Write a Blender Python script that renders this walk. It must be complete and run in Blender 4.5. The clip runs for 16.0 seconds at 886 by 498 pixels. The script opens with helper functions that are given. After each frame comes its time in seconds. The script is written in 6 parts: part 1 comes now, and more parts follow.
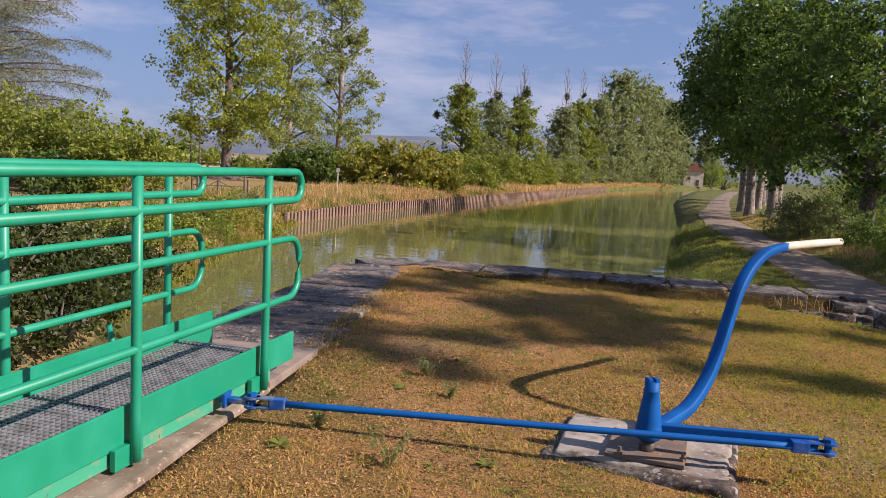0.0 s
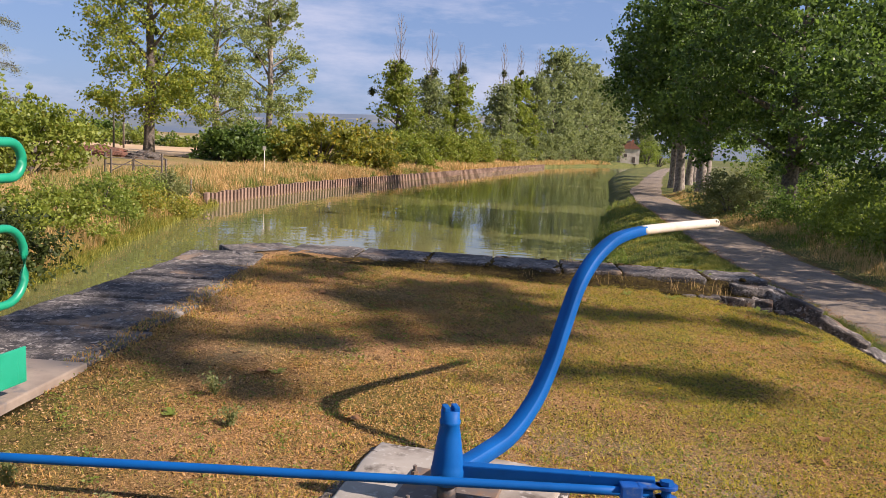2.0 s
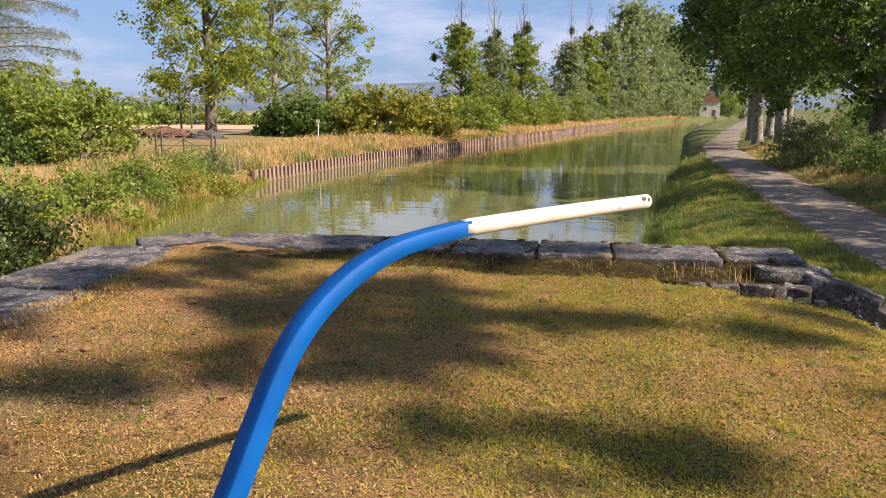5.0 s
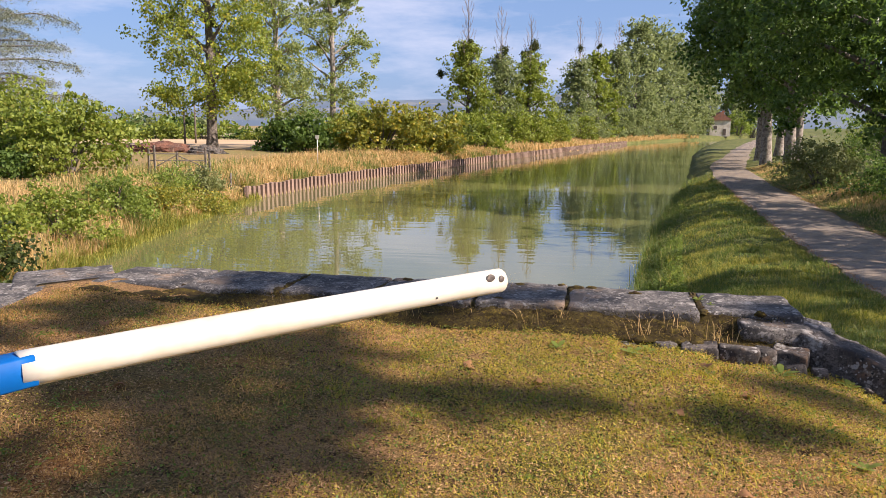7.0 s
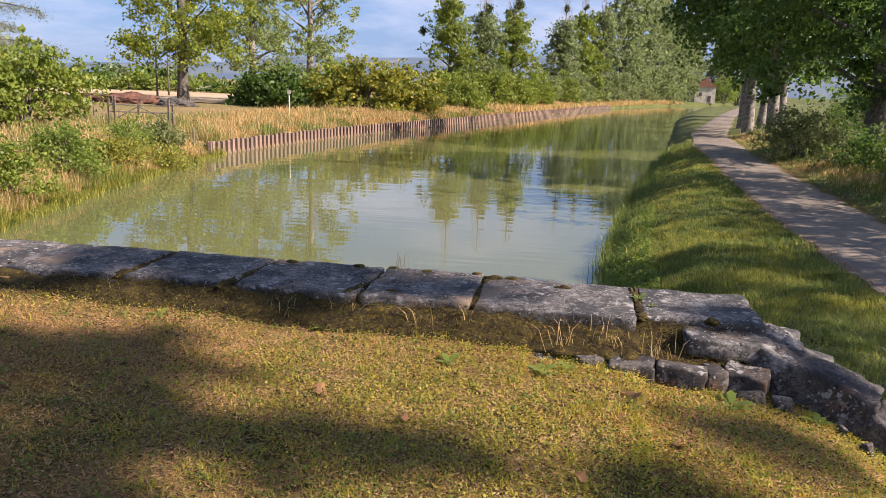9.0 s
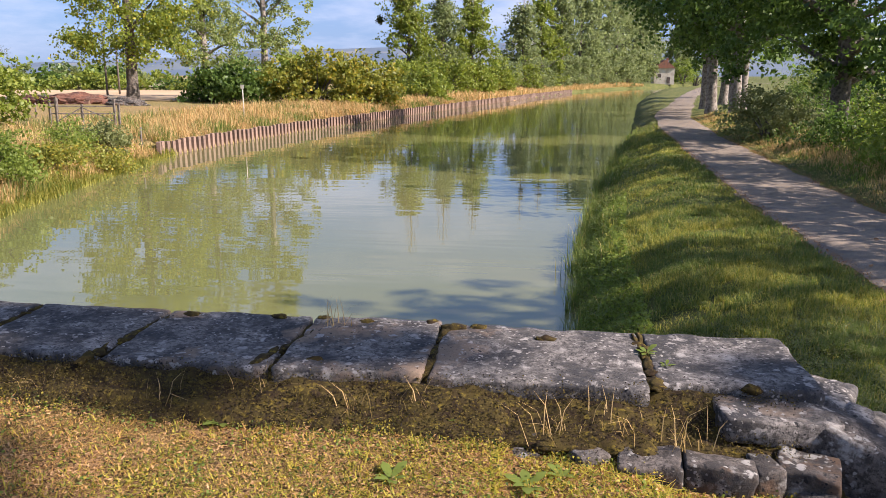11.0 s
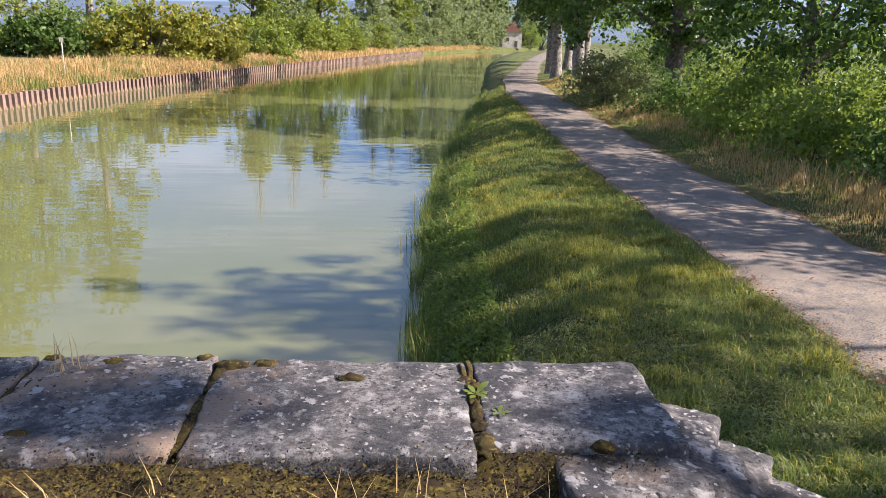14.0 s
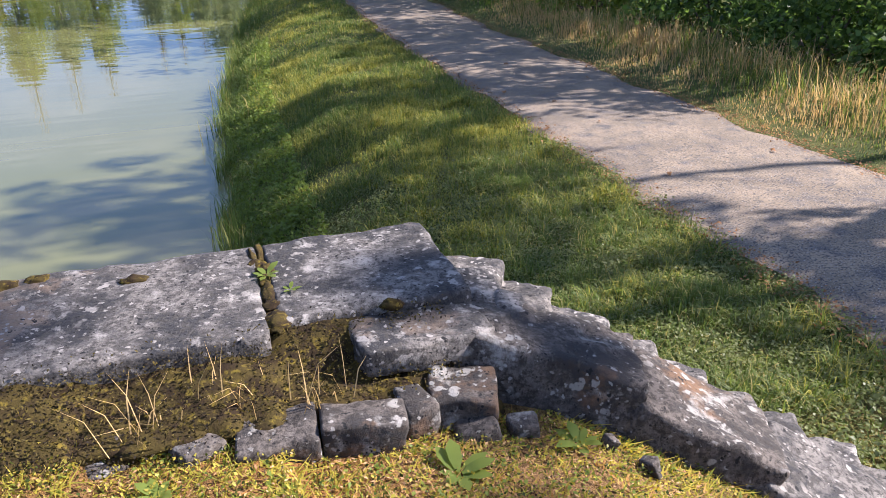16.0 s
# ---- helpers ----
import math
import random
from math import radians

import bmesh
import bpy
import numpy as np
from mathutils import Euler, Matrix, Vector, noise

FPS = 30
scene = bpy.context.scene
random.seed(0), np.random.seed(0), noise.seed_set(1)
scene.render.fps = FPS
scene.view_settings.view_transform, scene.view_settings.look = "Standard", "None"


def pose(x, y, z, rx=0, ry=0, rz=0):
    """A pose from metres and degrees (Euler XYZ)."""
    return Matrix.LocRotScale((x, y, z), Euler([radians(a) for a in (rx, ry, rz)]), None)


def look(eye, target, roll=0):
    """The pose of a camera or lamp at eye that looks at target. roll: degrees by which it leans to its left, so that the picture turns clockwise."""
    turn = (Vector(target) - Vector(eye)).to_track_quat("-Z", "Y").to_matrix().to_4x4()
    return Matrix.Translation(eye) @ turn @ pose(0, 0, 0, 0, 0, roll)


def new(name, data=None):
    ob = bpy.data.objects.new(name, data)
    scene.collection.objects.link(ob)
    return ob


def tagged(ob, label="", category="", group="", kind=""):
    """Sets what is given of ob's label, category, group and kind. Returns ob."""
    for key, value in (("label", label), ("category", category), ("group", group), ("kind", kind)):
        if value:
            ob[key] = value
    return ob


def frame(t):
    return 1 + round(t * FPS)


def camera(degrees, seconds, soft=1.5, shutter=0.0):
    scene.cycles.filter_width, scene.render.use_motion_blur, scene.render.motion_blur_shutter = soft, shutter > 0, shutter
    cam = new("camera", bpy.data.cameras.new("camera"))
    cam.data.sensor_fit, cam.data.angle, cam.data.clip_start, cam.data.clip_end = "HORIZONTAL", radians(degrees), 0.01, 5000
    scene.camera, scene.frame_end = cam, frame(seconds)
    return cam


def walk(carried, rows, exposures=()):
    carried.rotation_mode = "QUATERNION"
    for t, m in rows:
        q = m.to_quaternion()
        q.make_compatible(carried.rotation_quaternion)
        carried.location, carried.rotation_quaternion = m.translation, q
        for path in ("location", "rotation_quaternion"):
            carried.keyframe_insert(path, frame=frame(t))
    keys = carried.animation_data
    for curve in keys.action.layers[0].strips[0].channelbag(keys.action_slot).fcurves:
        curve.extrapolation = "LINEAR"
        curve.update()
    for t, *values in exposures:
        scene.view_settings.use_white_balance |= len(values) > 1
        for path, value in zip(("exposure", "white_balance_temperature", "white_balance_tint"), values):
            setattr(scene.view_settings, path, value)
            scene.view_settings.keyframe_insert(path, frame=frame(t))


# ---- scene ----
cam = camera(60.1, 16.0, soft=0.5)
PATH = [
    (0, (2.956, -1.642, 1.62), (2.63, 0.319, 1.4), 3.0),
    (0.5, (3.082, -1.322, 1.637), (2.853, 0.647, 1.373), 3.2),
    (1, (3.314, -1.075, 1.633), (3.101, 0.896, 1.368), 3.0),
    (1.5, (3.525, -0.817, 1.622), (3.323, 1.154, 1.346), 2.9),
    (2, (3.665, -0.52, 1.606), (3.49, 1.454, 1.338), 2.8),
    (2.5, (3.868, -0.179, 1.562), (3.668, 1.778, 1.203), 1.5),
    (3, (4.068, 0.154, 1.562), (3.796, 2.1, 1.189), 0.2),
    (3.5, (4.22, 0.509, 1.549), (3.938, 2.461, 1.213), 0.2),
    (4, (4.408, 0.866, 1.54), (4.08, 2.807, 1.186), -0.3),
    (4.2, (4.498, 0.992, 1.556), (4.138, 2.927, 1.203), -0.3),
    (6.3, (5.097, 2.459, 1.537), (4.714, 4.386, 1.166), -0.3),
    (6.5, (5.13, 2.607, 1.533), (4.743, 4.539, 1.189), 0.0),
    (7, (5.257, 2.935, 1.547), (4.857, 4.869, 1.23), 0.1),
    (7.5, (5.43, 3.237, 1.552), (5.002, 5.176, 1.308), 0.9),
    (8, (5.51, 3.543, 1.51), (5.119, 5.489, 1.264), 1.6),
    (8.5, (5.547, 3.897, 1.497), (5.182, 5.839, 1.189), 1.7),
    (9, (5.639, 4.268, 1.485), (5.29, 6.193, 1.068), 1.7),
    (9.5, (5.603, 4.575, 1.476), (5.287, 6.501, 1.042), 1.6),
    (9.7, (5.562, 4.714, 1.494), (5.257, 6.642, 1.057), 1.0),
    (11.8, (5.535, 6.033, 1.499), (5.28, 7.965, 1.048), -0.0),
    (12, (5.554, 6.153, 1.509), (5.3, 8.084, 1.052), 0.2),
    (12.5, (5.542, 6.395, 1.505), (5.321, 8.329, 1.045), 0.6),
    (13, (5.54, 6.581, 1.519), (5.476, 8.525, 1.053), 1.3),
    (13.5, (5.652, 6.539, 1.496), (5.605, 8.474, 0.995), 1.1),
    (14, (5.737, 6.482, 1.494), (5.851, 8.406, 0.96), 1.5),
    (14.5, (5.801, 6.446, 1.501), (6.152, 8.329, 0.924), 1.1),
    (15, (5.841, 6.414, 1.5), (6.296, 8.249, 0.848), 0.0),
    (15.5, (5.879, 6.427, 1.486), (6.372, 8.21, 0.727), -1.3),
    (16, (5.902, 6.427, 1.479), (6.44, 8.164, 0.645), -1.6),
]
walk(cam, [(t, look(eye, target, roll)) for t, eye, target, roll in PATH], [(0, 0.6, 6250, 28), (1.5, 0.76, 6300, 25), (4, 1.02, 6300, 21), (9, 1.06, 6050, 22), (12.5, 1.25, 5850, 22), (14, 1.34, 5700, 21), (16, 1.46, 5550, 21)])


# ---- light ----
SUN_EL, SUN_AZ = 34.7, -9.0   # degrees; azimuth counted from +x towards +y
world = bpy.data.worlds.new("world")
world.use_nodes = True
scene.world = world
wt = world.node_tree
wn = wt.nodes
sky = wn.new("ShaderNodeTexSky")
sky.sky_type = "NISHITA"
sky.sun_disc = False
sky.sun_elevation = radians(SUN_EL)
sky.sun_rotation = radians(90 - SUN_AZ)
sky.air_density, sky.dust_density, sky.ozone_density = 1.0, 0.6, 4.5
# thin high cloud over the sky
wco = wn.new("ShaderNodeTexCoord")
wmap = wn.new("ShaderNodeMapping")
wmap.inputs["Scale"].default_value = (1.6, 1.6, 6.5)
wno = wn.new("ShaderNodeTexNoise")
wno.inputs["Scale"].default_value, wno.inputs["Detail"].default_value, wno.inputs["Roughness"].default_value = 2.3, 7, 0.62
wra = wn.new("ShaderNodeValToRGB")
wra.color_ramp.elements[0].position, wra.color_ramp.elements[1].position = 0.46, 0.66
wra.color_ramp.elements[1].color = (0.55, 0.55, 0.55, 1)
wmi = wn.new("ShaderNodeMixRGB")
wmi.inputs[2].default_value = (6.0, 6.2, 6.8, 1)
wt.links.new(wco.outputs["Generated"], wmap.inputs[0])
wt.links.new(wmap.outputs[0], wno.inputs["Vector"])
wt.links.new(wno.outputs["Fac"], wra.inputs[0])
wt.links.new(wra.outputs[0], wmi.inputs[0])
whz = wn.new("ShaderNodeMixRGB")   # even summer haze over the clear sky
wse = wn.new("ShaderNodeSeparateXYZ")
wmr = wn.new("ShaderNodeMapRange")
wmr.inputs[1].default_value, wmr.inputs[2].default_value, wmr.inputs[3].default_value, wmr.inputs[4].default_value = 0.02, 0.55, 0.72, 0.3
wt.links.new(wco.outputs["Generated"], wse.inputs[0])
wt.links.new(wse.outputs["Z"], wmr.inputs[0])
wt.links.new(wmr.outputs[0], whz.inputs[0])
whz.inputs[2].default_value = (1.9, 2.95, 4.8, 1)
wt.links.new(sky.outputs[0], whz.inputs[1])
wt.links.new(whz.outputs[0], wmi.inputs[1])
wt.links.new(wmi.outputs[0], wn["Background"].inputs[0])
wn["Background"].inputs[1].default_value = 0.07
sun = new("sun", bpy.data.lights.new("sun", "SUN"))
sun.data.energy, sun.data.angle, sun.data.color = 5.0, radians(0.55), (1.0, 0.9, 0.74)
ce = math.cos(radians(SUN_EL))
sd = Vector((ce * math.cos(radians(SUN_AZ)), ce * math.sin(radians(SUN_AZ)), math.sin(radians(SUN_EL))))
sun.matrix_world = look(sd * 60, (0, 0, 0))

# ---- materials ----


def nodes_of(name):
    m = bpy.data.materials.new(name)
    m.use_nodes = True
    return m, m.node_tree.nodes, m.node_tree.links, m.node_tree.nodes["Principled BSDF"]


def noise_tex(n, l, vec, scale, detail=5, rough=0.55):
    t = n.new("ShaderNodeTexNoise")
    t.inputs["Scale"].default_value, t.inputs["Detail"].default_value, t.inputs["Roughness"].default_value = scale, detail, rough
    l.new(vec, t.inputs["Vector"])
    return t.outputs["Fac"]


def ramp(n, l, fac, a, b):
    r = n.new("ShaderNodeMapRange")
    r.inputs[1].default_value, r.inputs[2].default_value = a, b
    l.new(fac, r.inputs[0])
    return r.outputs[0]


def mix(n, l, fac, a, b):
    m = n.new("ShaderNodeMixRGB")
    for k, v in ((0, fac), (1, a), (2, b)):
        if isinstance(v, (tuple, list)):
            m.inputs[k].default_value = (*v, 1)
        elif isinstance(v, float):
            m.inputs[k].default_value = v
        else:
            l.new(v, m.inputs[k])
    return m.outputs[0]


def coords(n, which="Object"):
    return n.new("ShaderNodeTexCoord").outputs[which]


def surface(name, layers, rough=0.8, bumps=(), metal=0.0, vary=0.0, spec=0.5):
    """layers: a first colour, then (colour, scale, low, high[, detail]) laid over it by noise; bumps: (scale, strength)."""
    m, n, l, p = nodes_of(name)
    co = coords(n)
    col = layers[0]
    for k, (c, sc, a, b) in enumerate(layers[1:]):
        off = n.new("ShaderNodeVectorMath")
        off.inputs[1].default_value = (3.7 * k, 9.1 * k, 5.3 * k)
        l.new(co, off.inputs[0])
        col = mix(n, l, ramp(n, l, noise_tex(n, l, off.outputs[0], sc, 6, 0.6), a, b), col, c)
    if vary:
        info = n.new("ShaderNodeObjectInfo")
        hs = n.new("ShaderNodeHueSaturation")
        mr = n.new("ShaderNodeMapRange")
        mr.inputs[3].default_value, mr.inputs[4].default_value = 1 - vary, 1 + vary
        l.new(info.outputs["Random"], mr.inputs[0])
        l.new(mr.outputs[0], hs.inputs["Value"])
        if isinstance(col, tuple):
            hs.inputs["Color"].default_value = (*col, 1)
        else:
            l.new(col, hs.inputs["Color"])
        col = hs.outputs[0]
    if isinstance(col, tuple):
        p.inputs["Base Color"].default_value = (*col, 1)
    else:
        l.new(col, p.inputs["Base Color"])
    p.inputs["Roughness"].default_value, p.inputs["Metallic"].default_value = rough, metal
    p.inputs["Specular IOR Level"].default_value = spec
    prev = None
    for sc, st in bumps:
        b = n.new("ShaderNodeBump")
        b.inputs["Strength"].default_value, b.inputs["Distance"].default_value = min(1.0, st * 20), st
        l.new(noise_tex(n, l, co, sc, 4, 0.6), b.inputs["Height"])
        if prev:
            l.new(prev, b.inputs["Normal"])
        prev = b.outputs[0]
    if prev:
        l.new(prev, p.inputs["Normal"])
    return m


def leafy(name, a, b, c=None, part_c=0.0, through_light=0.4, gloss=0.45):
    """Leaves and blades: colour by island, a share of light passing through."""
    m, n, l, p = nodes_of(name)
    g = n.new("ShaderNodeNewGeometry").outputs["Random Per Island"]
    col = mix(n, l, g, a, b)
    co = coords(n)
    col = mix(n, l, ramp(n, l, noise_tex(n, l, co, 0.35, 3), 0.42, 0.62), col, tuple(0.5 * (u + v) * 0.9 for u, v in zip(a, b)))
    if c:
        w = n.new("ShaderNodeTexWhiteNoise")
        w.noise_dimensions = "1D"
        l.new(g, w.inputs["W"])
        col = mix(n, l, ramp(n, l, w.outputs["Value"], 1 - part_c - 0.02, 1 - part_c + 0.02), col, c)
    l.new(col, p.inputs["Base Color"])
    p.inputs["Roughness"].default_value = gloss
    p.inputs["Specular IOR Level"].default_value = 0.22
    t = n.new("ShaderNodeBsdfTranslucent")
    hs = n.new("ShaderNodeHueSaturation")
    hs.inputs["Value"].default_value, hs.inputs["Saturation"].default_value = 1.5, 1.1
    l.new(col, hs.inputs["Color"])
    l.new(hs.outputs[0], t.inputs["Color"])
    mx = n.new("ShaderNodeMixShader")
    mx.inputs[0].default_value = through_light
    l.new(p.outputs[0], mx.inputs[1])
    l.new(t.outputs[0], mx.inputs[2])
    l.new(mx.outputs[0], n["Material Output"].inputs[0])
    return m


def ground_material():
    """Soil with dry turf on the island, greener grass on the banks, straw-coloured land beyond the canal."""
    m, n, l, p = nodes_of("turf_soil")
    co = coords(n)
    fine = mix(n, l, 0.5, noise_tex(n, l, co, 55, 6, 0.8), noise_tex(n, l, co, 170, 4, 0.75))
    tuft = noise_tex(n, l, co, 9, 5, 0.65)
    mid = noise_tex(n, l, co, 1.1, 5, 0.6)
    big = noise_tex(n, l, co, 0.23, 4, 0.5)
    # dark ends of the fine noise also paint the small shade between blades
    dry = mix(n, l, ramp(n, l, fine, 0.40, 0.60), (0.07, 0.032, 0.012), (0.66, 0.38, 0.16))
    green = mix(n, l, ramp(n, l, fine, 0.40, 0.60), (0.04, 0.034, 0.01), (0.30, 0.235, 0.055))
    col = mix(n, l, ramp(n, l, mid, 0.42, 0.62), dry, green)
    bare = mix(n, l, ramp(n, l, fine, 0.3, 0.7), (0.11, 0.07, 0.045), (0.56, 0.45, 0.34))
    col = mix(n, l, ramp(n, l, big, 0.56, 0.66), col, bare)
    col = mix(n, l, ramp(n, l, tuft, 0.56, 0.68), col, (0.05, 0.03, 0.012))
    col = mix(n, l, ramp(n, l, noise_tex(n, l, co, 0.55, 4, 0.6), 0.55, 0.68), col, mix(n, l, ramp(n, l, fine, 0.40, 0.60), (0.10, 0.04, 0.014), (0.56, 0.26, 0.08)))
    sep = n.new("ShaderNodeSeparateXYZ")
    l.new(co, sep.inputs[0])
    straw = mix(n, l, ramp(n, l, noise_tex(n, l, co, 0.08, 5, 0.6), 0.4, 0.6), (0.30, 0.20, 0.09), (0.20, 0.17, 0.06))
    col = mix(n, l, ramp(n, l, sep.outputs["X"], -4.0, -6.0), col, straw)
    bank = mix(n, l, ramp(n, l, mid, 0.4, 0.62), (0.07, 0.09, 0.025), (0.17, 0.16, 0.05))
    far = n.new("ShaderNodeMath")
    far.operation = "MULTIPLY"
    l.new(ramp(n, l, sep.outputs["Y"], 8.8, 9.4), far.inputs[0])
    l.new(ramp(n, l, sep.outputs["X"], 2.0, 4.0), far.inputs[1])
    col = mix(n, l, far.outputs[0], col, bank)
    l.new(col, p.inputs["Base Color"])
    p.inputs["Roughness"].default_value = 0.95
    p.inputs["Specular IOR Level"].default_value = 0.15
    b1 = n.new("ShaderNodeBump")
    b1.inputs["Strength"].default_value, b1.inputs["Distance"].default_value = 1.0, 0.045
    l.new(fine, b1.inputs["Height"])
    l.new(b1.outputs[0], p.inputs["Normal"])
    return m


def stone_material(name, base, dark, light, brown, spots=1.0):
    """Weathered limestone: pale and black lichen in round spots, brown stains."""
    m, n, l, p = nodes_of(name)
    co = coords(n)
    col = mix(n, l, ramp(n, l, noise_tex(n, l, co, 4.2, 8, 0.72), 0.44, 0.56), base, dark)
    col = mix(n, l, ramp(n, l, noise_tex(n, l, co, 38, 6, 0.75), 0.46, 0.58), col, tuple(0.33 * v for v in base))
    col = mix(n, l, ramp(n, l, noise_tex(n, l, co, 6.5, 7, 0.7), 0.57, 0.66), col, light)
    col = mix(n, l, ramp(n, l, noise_tex(n, l, co, 1.9, 6, 0.65), 0.56, 0.66), col, brown)
    for sc, th, c in ((11, 0.34, light), (30, 0.34, light), (21, 0.26, (0.02, 0.019, 0.018)), (52, 0.3, (0.02, 0.019, 0.018))):
        v = n.new("ShaderNodeTexVoronoi")
        v.inputs["Scale"].default_value = sc
        wob = n.new("ShaderNodeVectorMath")
        wob.operation = "ADD"
        nt = n.new("ShaderNodeTexNoise")
        nt.inputs["Scale"].default_value = sc * 1.7
        l.new(co, nt.inputs["Vector"])
        sc2 = n.new("ShaderNodeVectorMath")
        sc2.operation = "SCALE"
        sc2.inputs["Scale"].default_value = 0.9 / sc
        l.new(nt.outputs["Color"], sc2.inputs[0])
        l.new(co, wob.inputs[0])
        l.new(sc2.outputs[0], wob.inputs[1])
        l.new(wob.outputs[0], v.inputs["Vector"])
        mask = n.new("ShaderNodeMath")
        mask.operation = "MULTIPLY"
        l.new(ramp(n, l, v.outputs["Distance"], th * spots, th * spots * 0.75), mask.inputs[0])
        l.new(ramp(n, l, noise_tex(n, l, co, sc * 0.23, 3), 0.44, 0.52), mask.inputs[1])
        col = mix(n, l, mask.outputs[0], col, c)
    l.new(col, p.inputs["Base Color"])
    p.inputs["Roughness"].default_value = 0.92
    p.inputs["Specular IOR Level"].default_value = 0.25
    b0 = n.new("ShaderNodeBump")
    b0.inputs["Strength"].default_value, b0.inputs["Distance"].default_value = 0.8, 0.02
    l.new(noise_tex(n, l, co, 9, 8, 0.7), b0.inputs["Height"])
    b1 = n.new("ShaderNodeBump")
    b1.inputs["Strength"].default_value, b1.inputs["Distance"].default_value = 0.7, 0.006
    l.new(noise_tex(n, l, co, 70, 4, 0.7), b1.inputs["Height"])
    l.new(b0.outputs[0], b1.inputs["Normal"])
    l.new(b1.outputs[0], p.inputs["Normal"])
    return m


def water_material():
    m, n, l, p = nodes_of("canal_water")
    co = coords(n)
    col = mix(n, l, ramp(n, l, noise_tex(n, l, co, 0.06, 3), 0.4, 0.6), (0.135, 0.14, 0.052), (0.17, 0.16, 0.062))
    l.new(col, p.inputs["Base Color"])
    p.inputs["Roughness"].default_value, p.inputs["IOR"].default_value = 0.02, 1.5
    mp = n.new("ShaderNodeMapping")
    mp.inputs["Scale"].default_value = (0.3, 1.7, 1)
    mp.inputs["Rotation"].default_value = (0, 0, radians(-12))
    l.new(co, mp.inputs[0])
    b0 = n.new("ShaderNodeBump")
    b0.inputs["Strength"].default_value, b0.inputs["Distance"].default_value = 0.16, 0.035
    l.new(noise_tex(n, l, mp.outputs[0], 1.1, 1.0, 0.4), b0.inputs["Height"])
    b1 = n.new("ShaderNodeBump")
    b1.inputs["Strength"].default_value, b1.inputs["Distance"].default_value = 0.03, 0.3
    l.new(noise_tex(n, l, mp.outputs[0], 0.3, 1, 0.5), b1.inputs["Height"])
    l.new(b0.outputs[0], b1.inputs["Normal"])
    l.new(b1.outputs[0], p.inputs["Normal"])
    return m


M_GROUND = ground_material()
M_WATER = water_material()
M_STONE = stone_material("lichen_stone", (0.205, 0.18, 0.155), (0.042, 0.04, 0.04), (0.34, 0.305, 0.265), (0.25, 0.175, 0.115), 0.75)
M_RUBBLE = stone_material("rubble_stone", (0.155, 0.128, 0.105), (0.045, 0.04, 0.037), (0.31, 0.285, 0.25), (0.19, 0.11, 0.06), 0.7)
M_CONCRETE = surface("weathered_concrete", [(0.33, 0.295, 0.245), ((0.20, 0.165, 0.13), 2.5, 0.42, 0.6), ((0.08, 0.062, 0.045), 6, 0.54, 0.66), ((0.42, 0.39, 0.34), 30, 0.55, 0.7)], 0.92, [(6, 0.01), (60, 0.004)])
M_LEDGE = surface("dirty_tan_concrete", [(0.27, 0.21, 0.155), ((0.16, 0.12, 0.08), 3.5, 0.42, 0.6), ((0.12, 0.09, 0.05), 9, 0.58, 0.68), ((0.44, 0.38, 0.3), 26, 0.58, 0.7)], 0.92, [(8, 0.012), (60, 0.005)])
M_SILL = surface("stained_concrete", [(0.30, 0.24, 0.18), ((0.17, 0.13, 0.10), 1.6, 0.42, 0.6), ((0.12, 0.12, 0.12), 5, 0.55, 0.68)], 0.85, [(40, 0.003)])
M_GREEN = surface("green_paint", [(0.0, 0.235, 0.125), ((0.008, 0.28, 0.165), 3, 0.45, 0.65), ((0.16, 0.11, 0.06), 21, 0.72, 0.78)], 0.42, [(90, 0.0006)])
M_GREEN_OLD = surface("faded_green_paint", [(0.03, 0.30, 0.17), ((0.20, 0.26, 0.15), 9, 0.5, 0.66), ((0.13, 0.09, 0.05), 17, 0.64, 0.7)], 0.6, [(60, 0.001)])
M_BLUE = surface("blue_paint", [(0.0, 0.088, 0.31), ((0.0, 0.068, 0.25), 4, 0.45, 0.65), ((0.20, 0.26, 0.36), 46, 0.73, 0.76)], 0.55, [(70, 0.0008)], 0, 0, 0.18)
M_BLUE_WORN = surface("scuffed_blue_paint", [(0.002, 0.07, 0.30), ((0.13, 0.17, 0.24), 11, 0.48, 0.62), ((0.02, 0.03, 0.08), 23, 0.66, 0.72)], 0.45, [(70, 0.001)])
M_WHITE = surface("chipped_white_paint", [(0.62, 0.57, 0.47), ((0.53, 0.45, 0.32), 5, 0.45, 0.65), ((0.06, 0.05, 0.05), 30, 0.74, 0.76)], 0.4, [(80, 0.0008)])
M_CHIP = surface("bare_dark_steel", [(0.05, 0.048, 0.05), ((0.12, 0.09, 0.07), 30, 0.45, 0.6)], 0.6, [(60, 0.002)], 0.4)
M_GALV = surface("galvanised_steel", [(0.48, 0.48, 0.48), ((0.3, 0.3, 0.3), 12, 0.45, 0.65)], 0.45, [], 0.75)
M_PLATE = surface("rusty_steel_plate", [(0.16, 0.13, 0.11), ((0.24, 0.15, 0.09), 6, 0.45, 0.6), ((0.30, 0.27, 0.24), 20, 0.6, 0.7)], 0.75, [(50, 0.002)], 0.3)
M_ROAD = surface("worn_asphalt", [(0.215, 0.165, 0.112), ((0.33, 0.25, 0.165), 1.2, 0.42, 0.62), ((0.14, 0.12, 0.105), 4, 0.5, 0.68), ((0.06, 0.055, 0.055), 55, 0.5, 0.6), ((0.42, 0.38, 0.34), 80, 0.58, 0.66)], 0.93, [(110, 0.006), (12, 0.006)], 0, 0, 0.25)
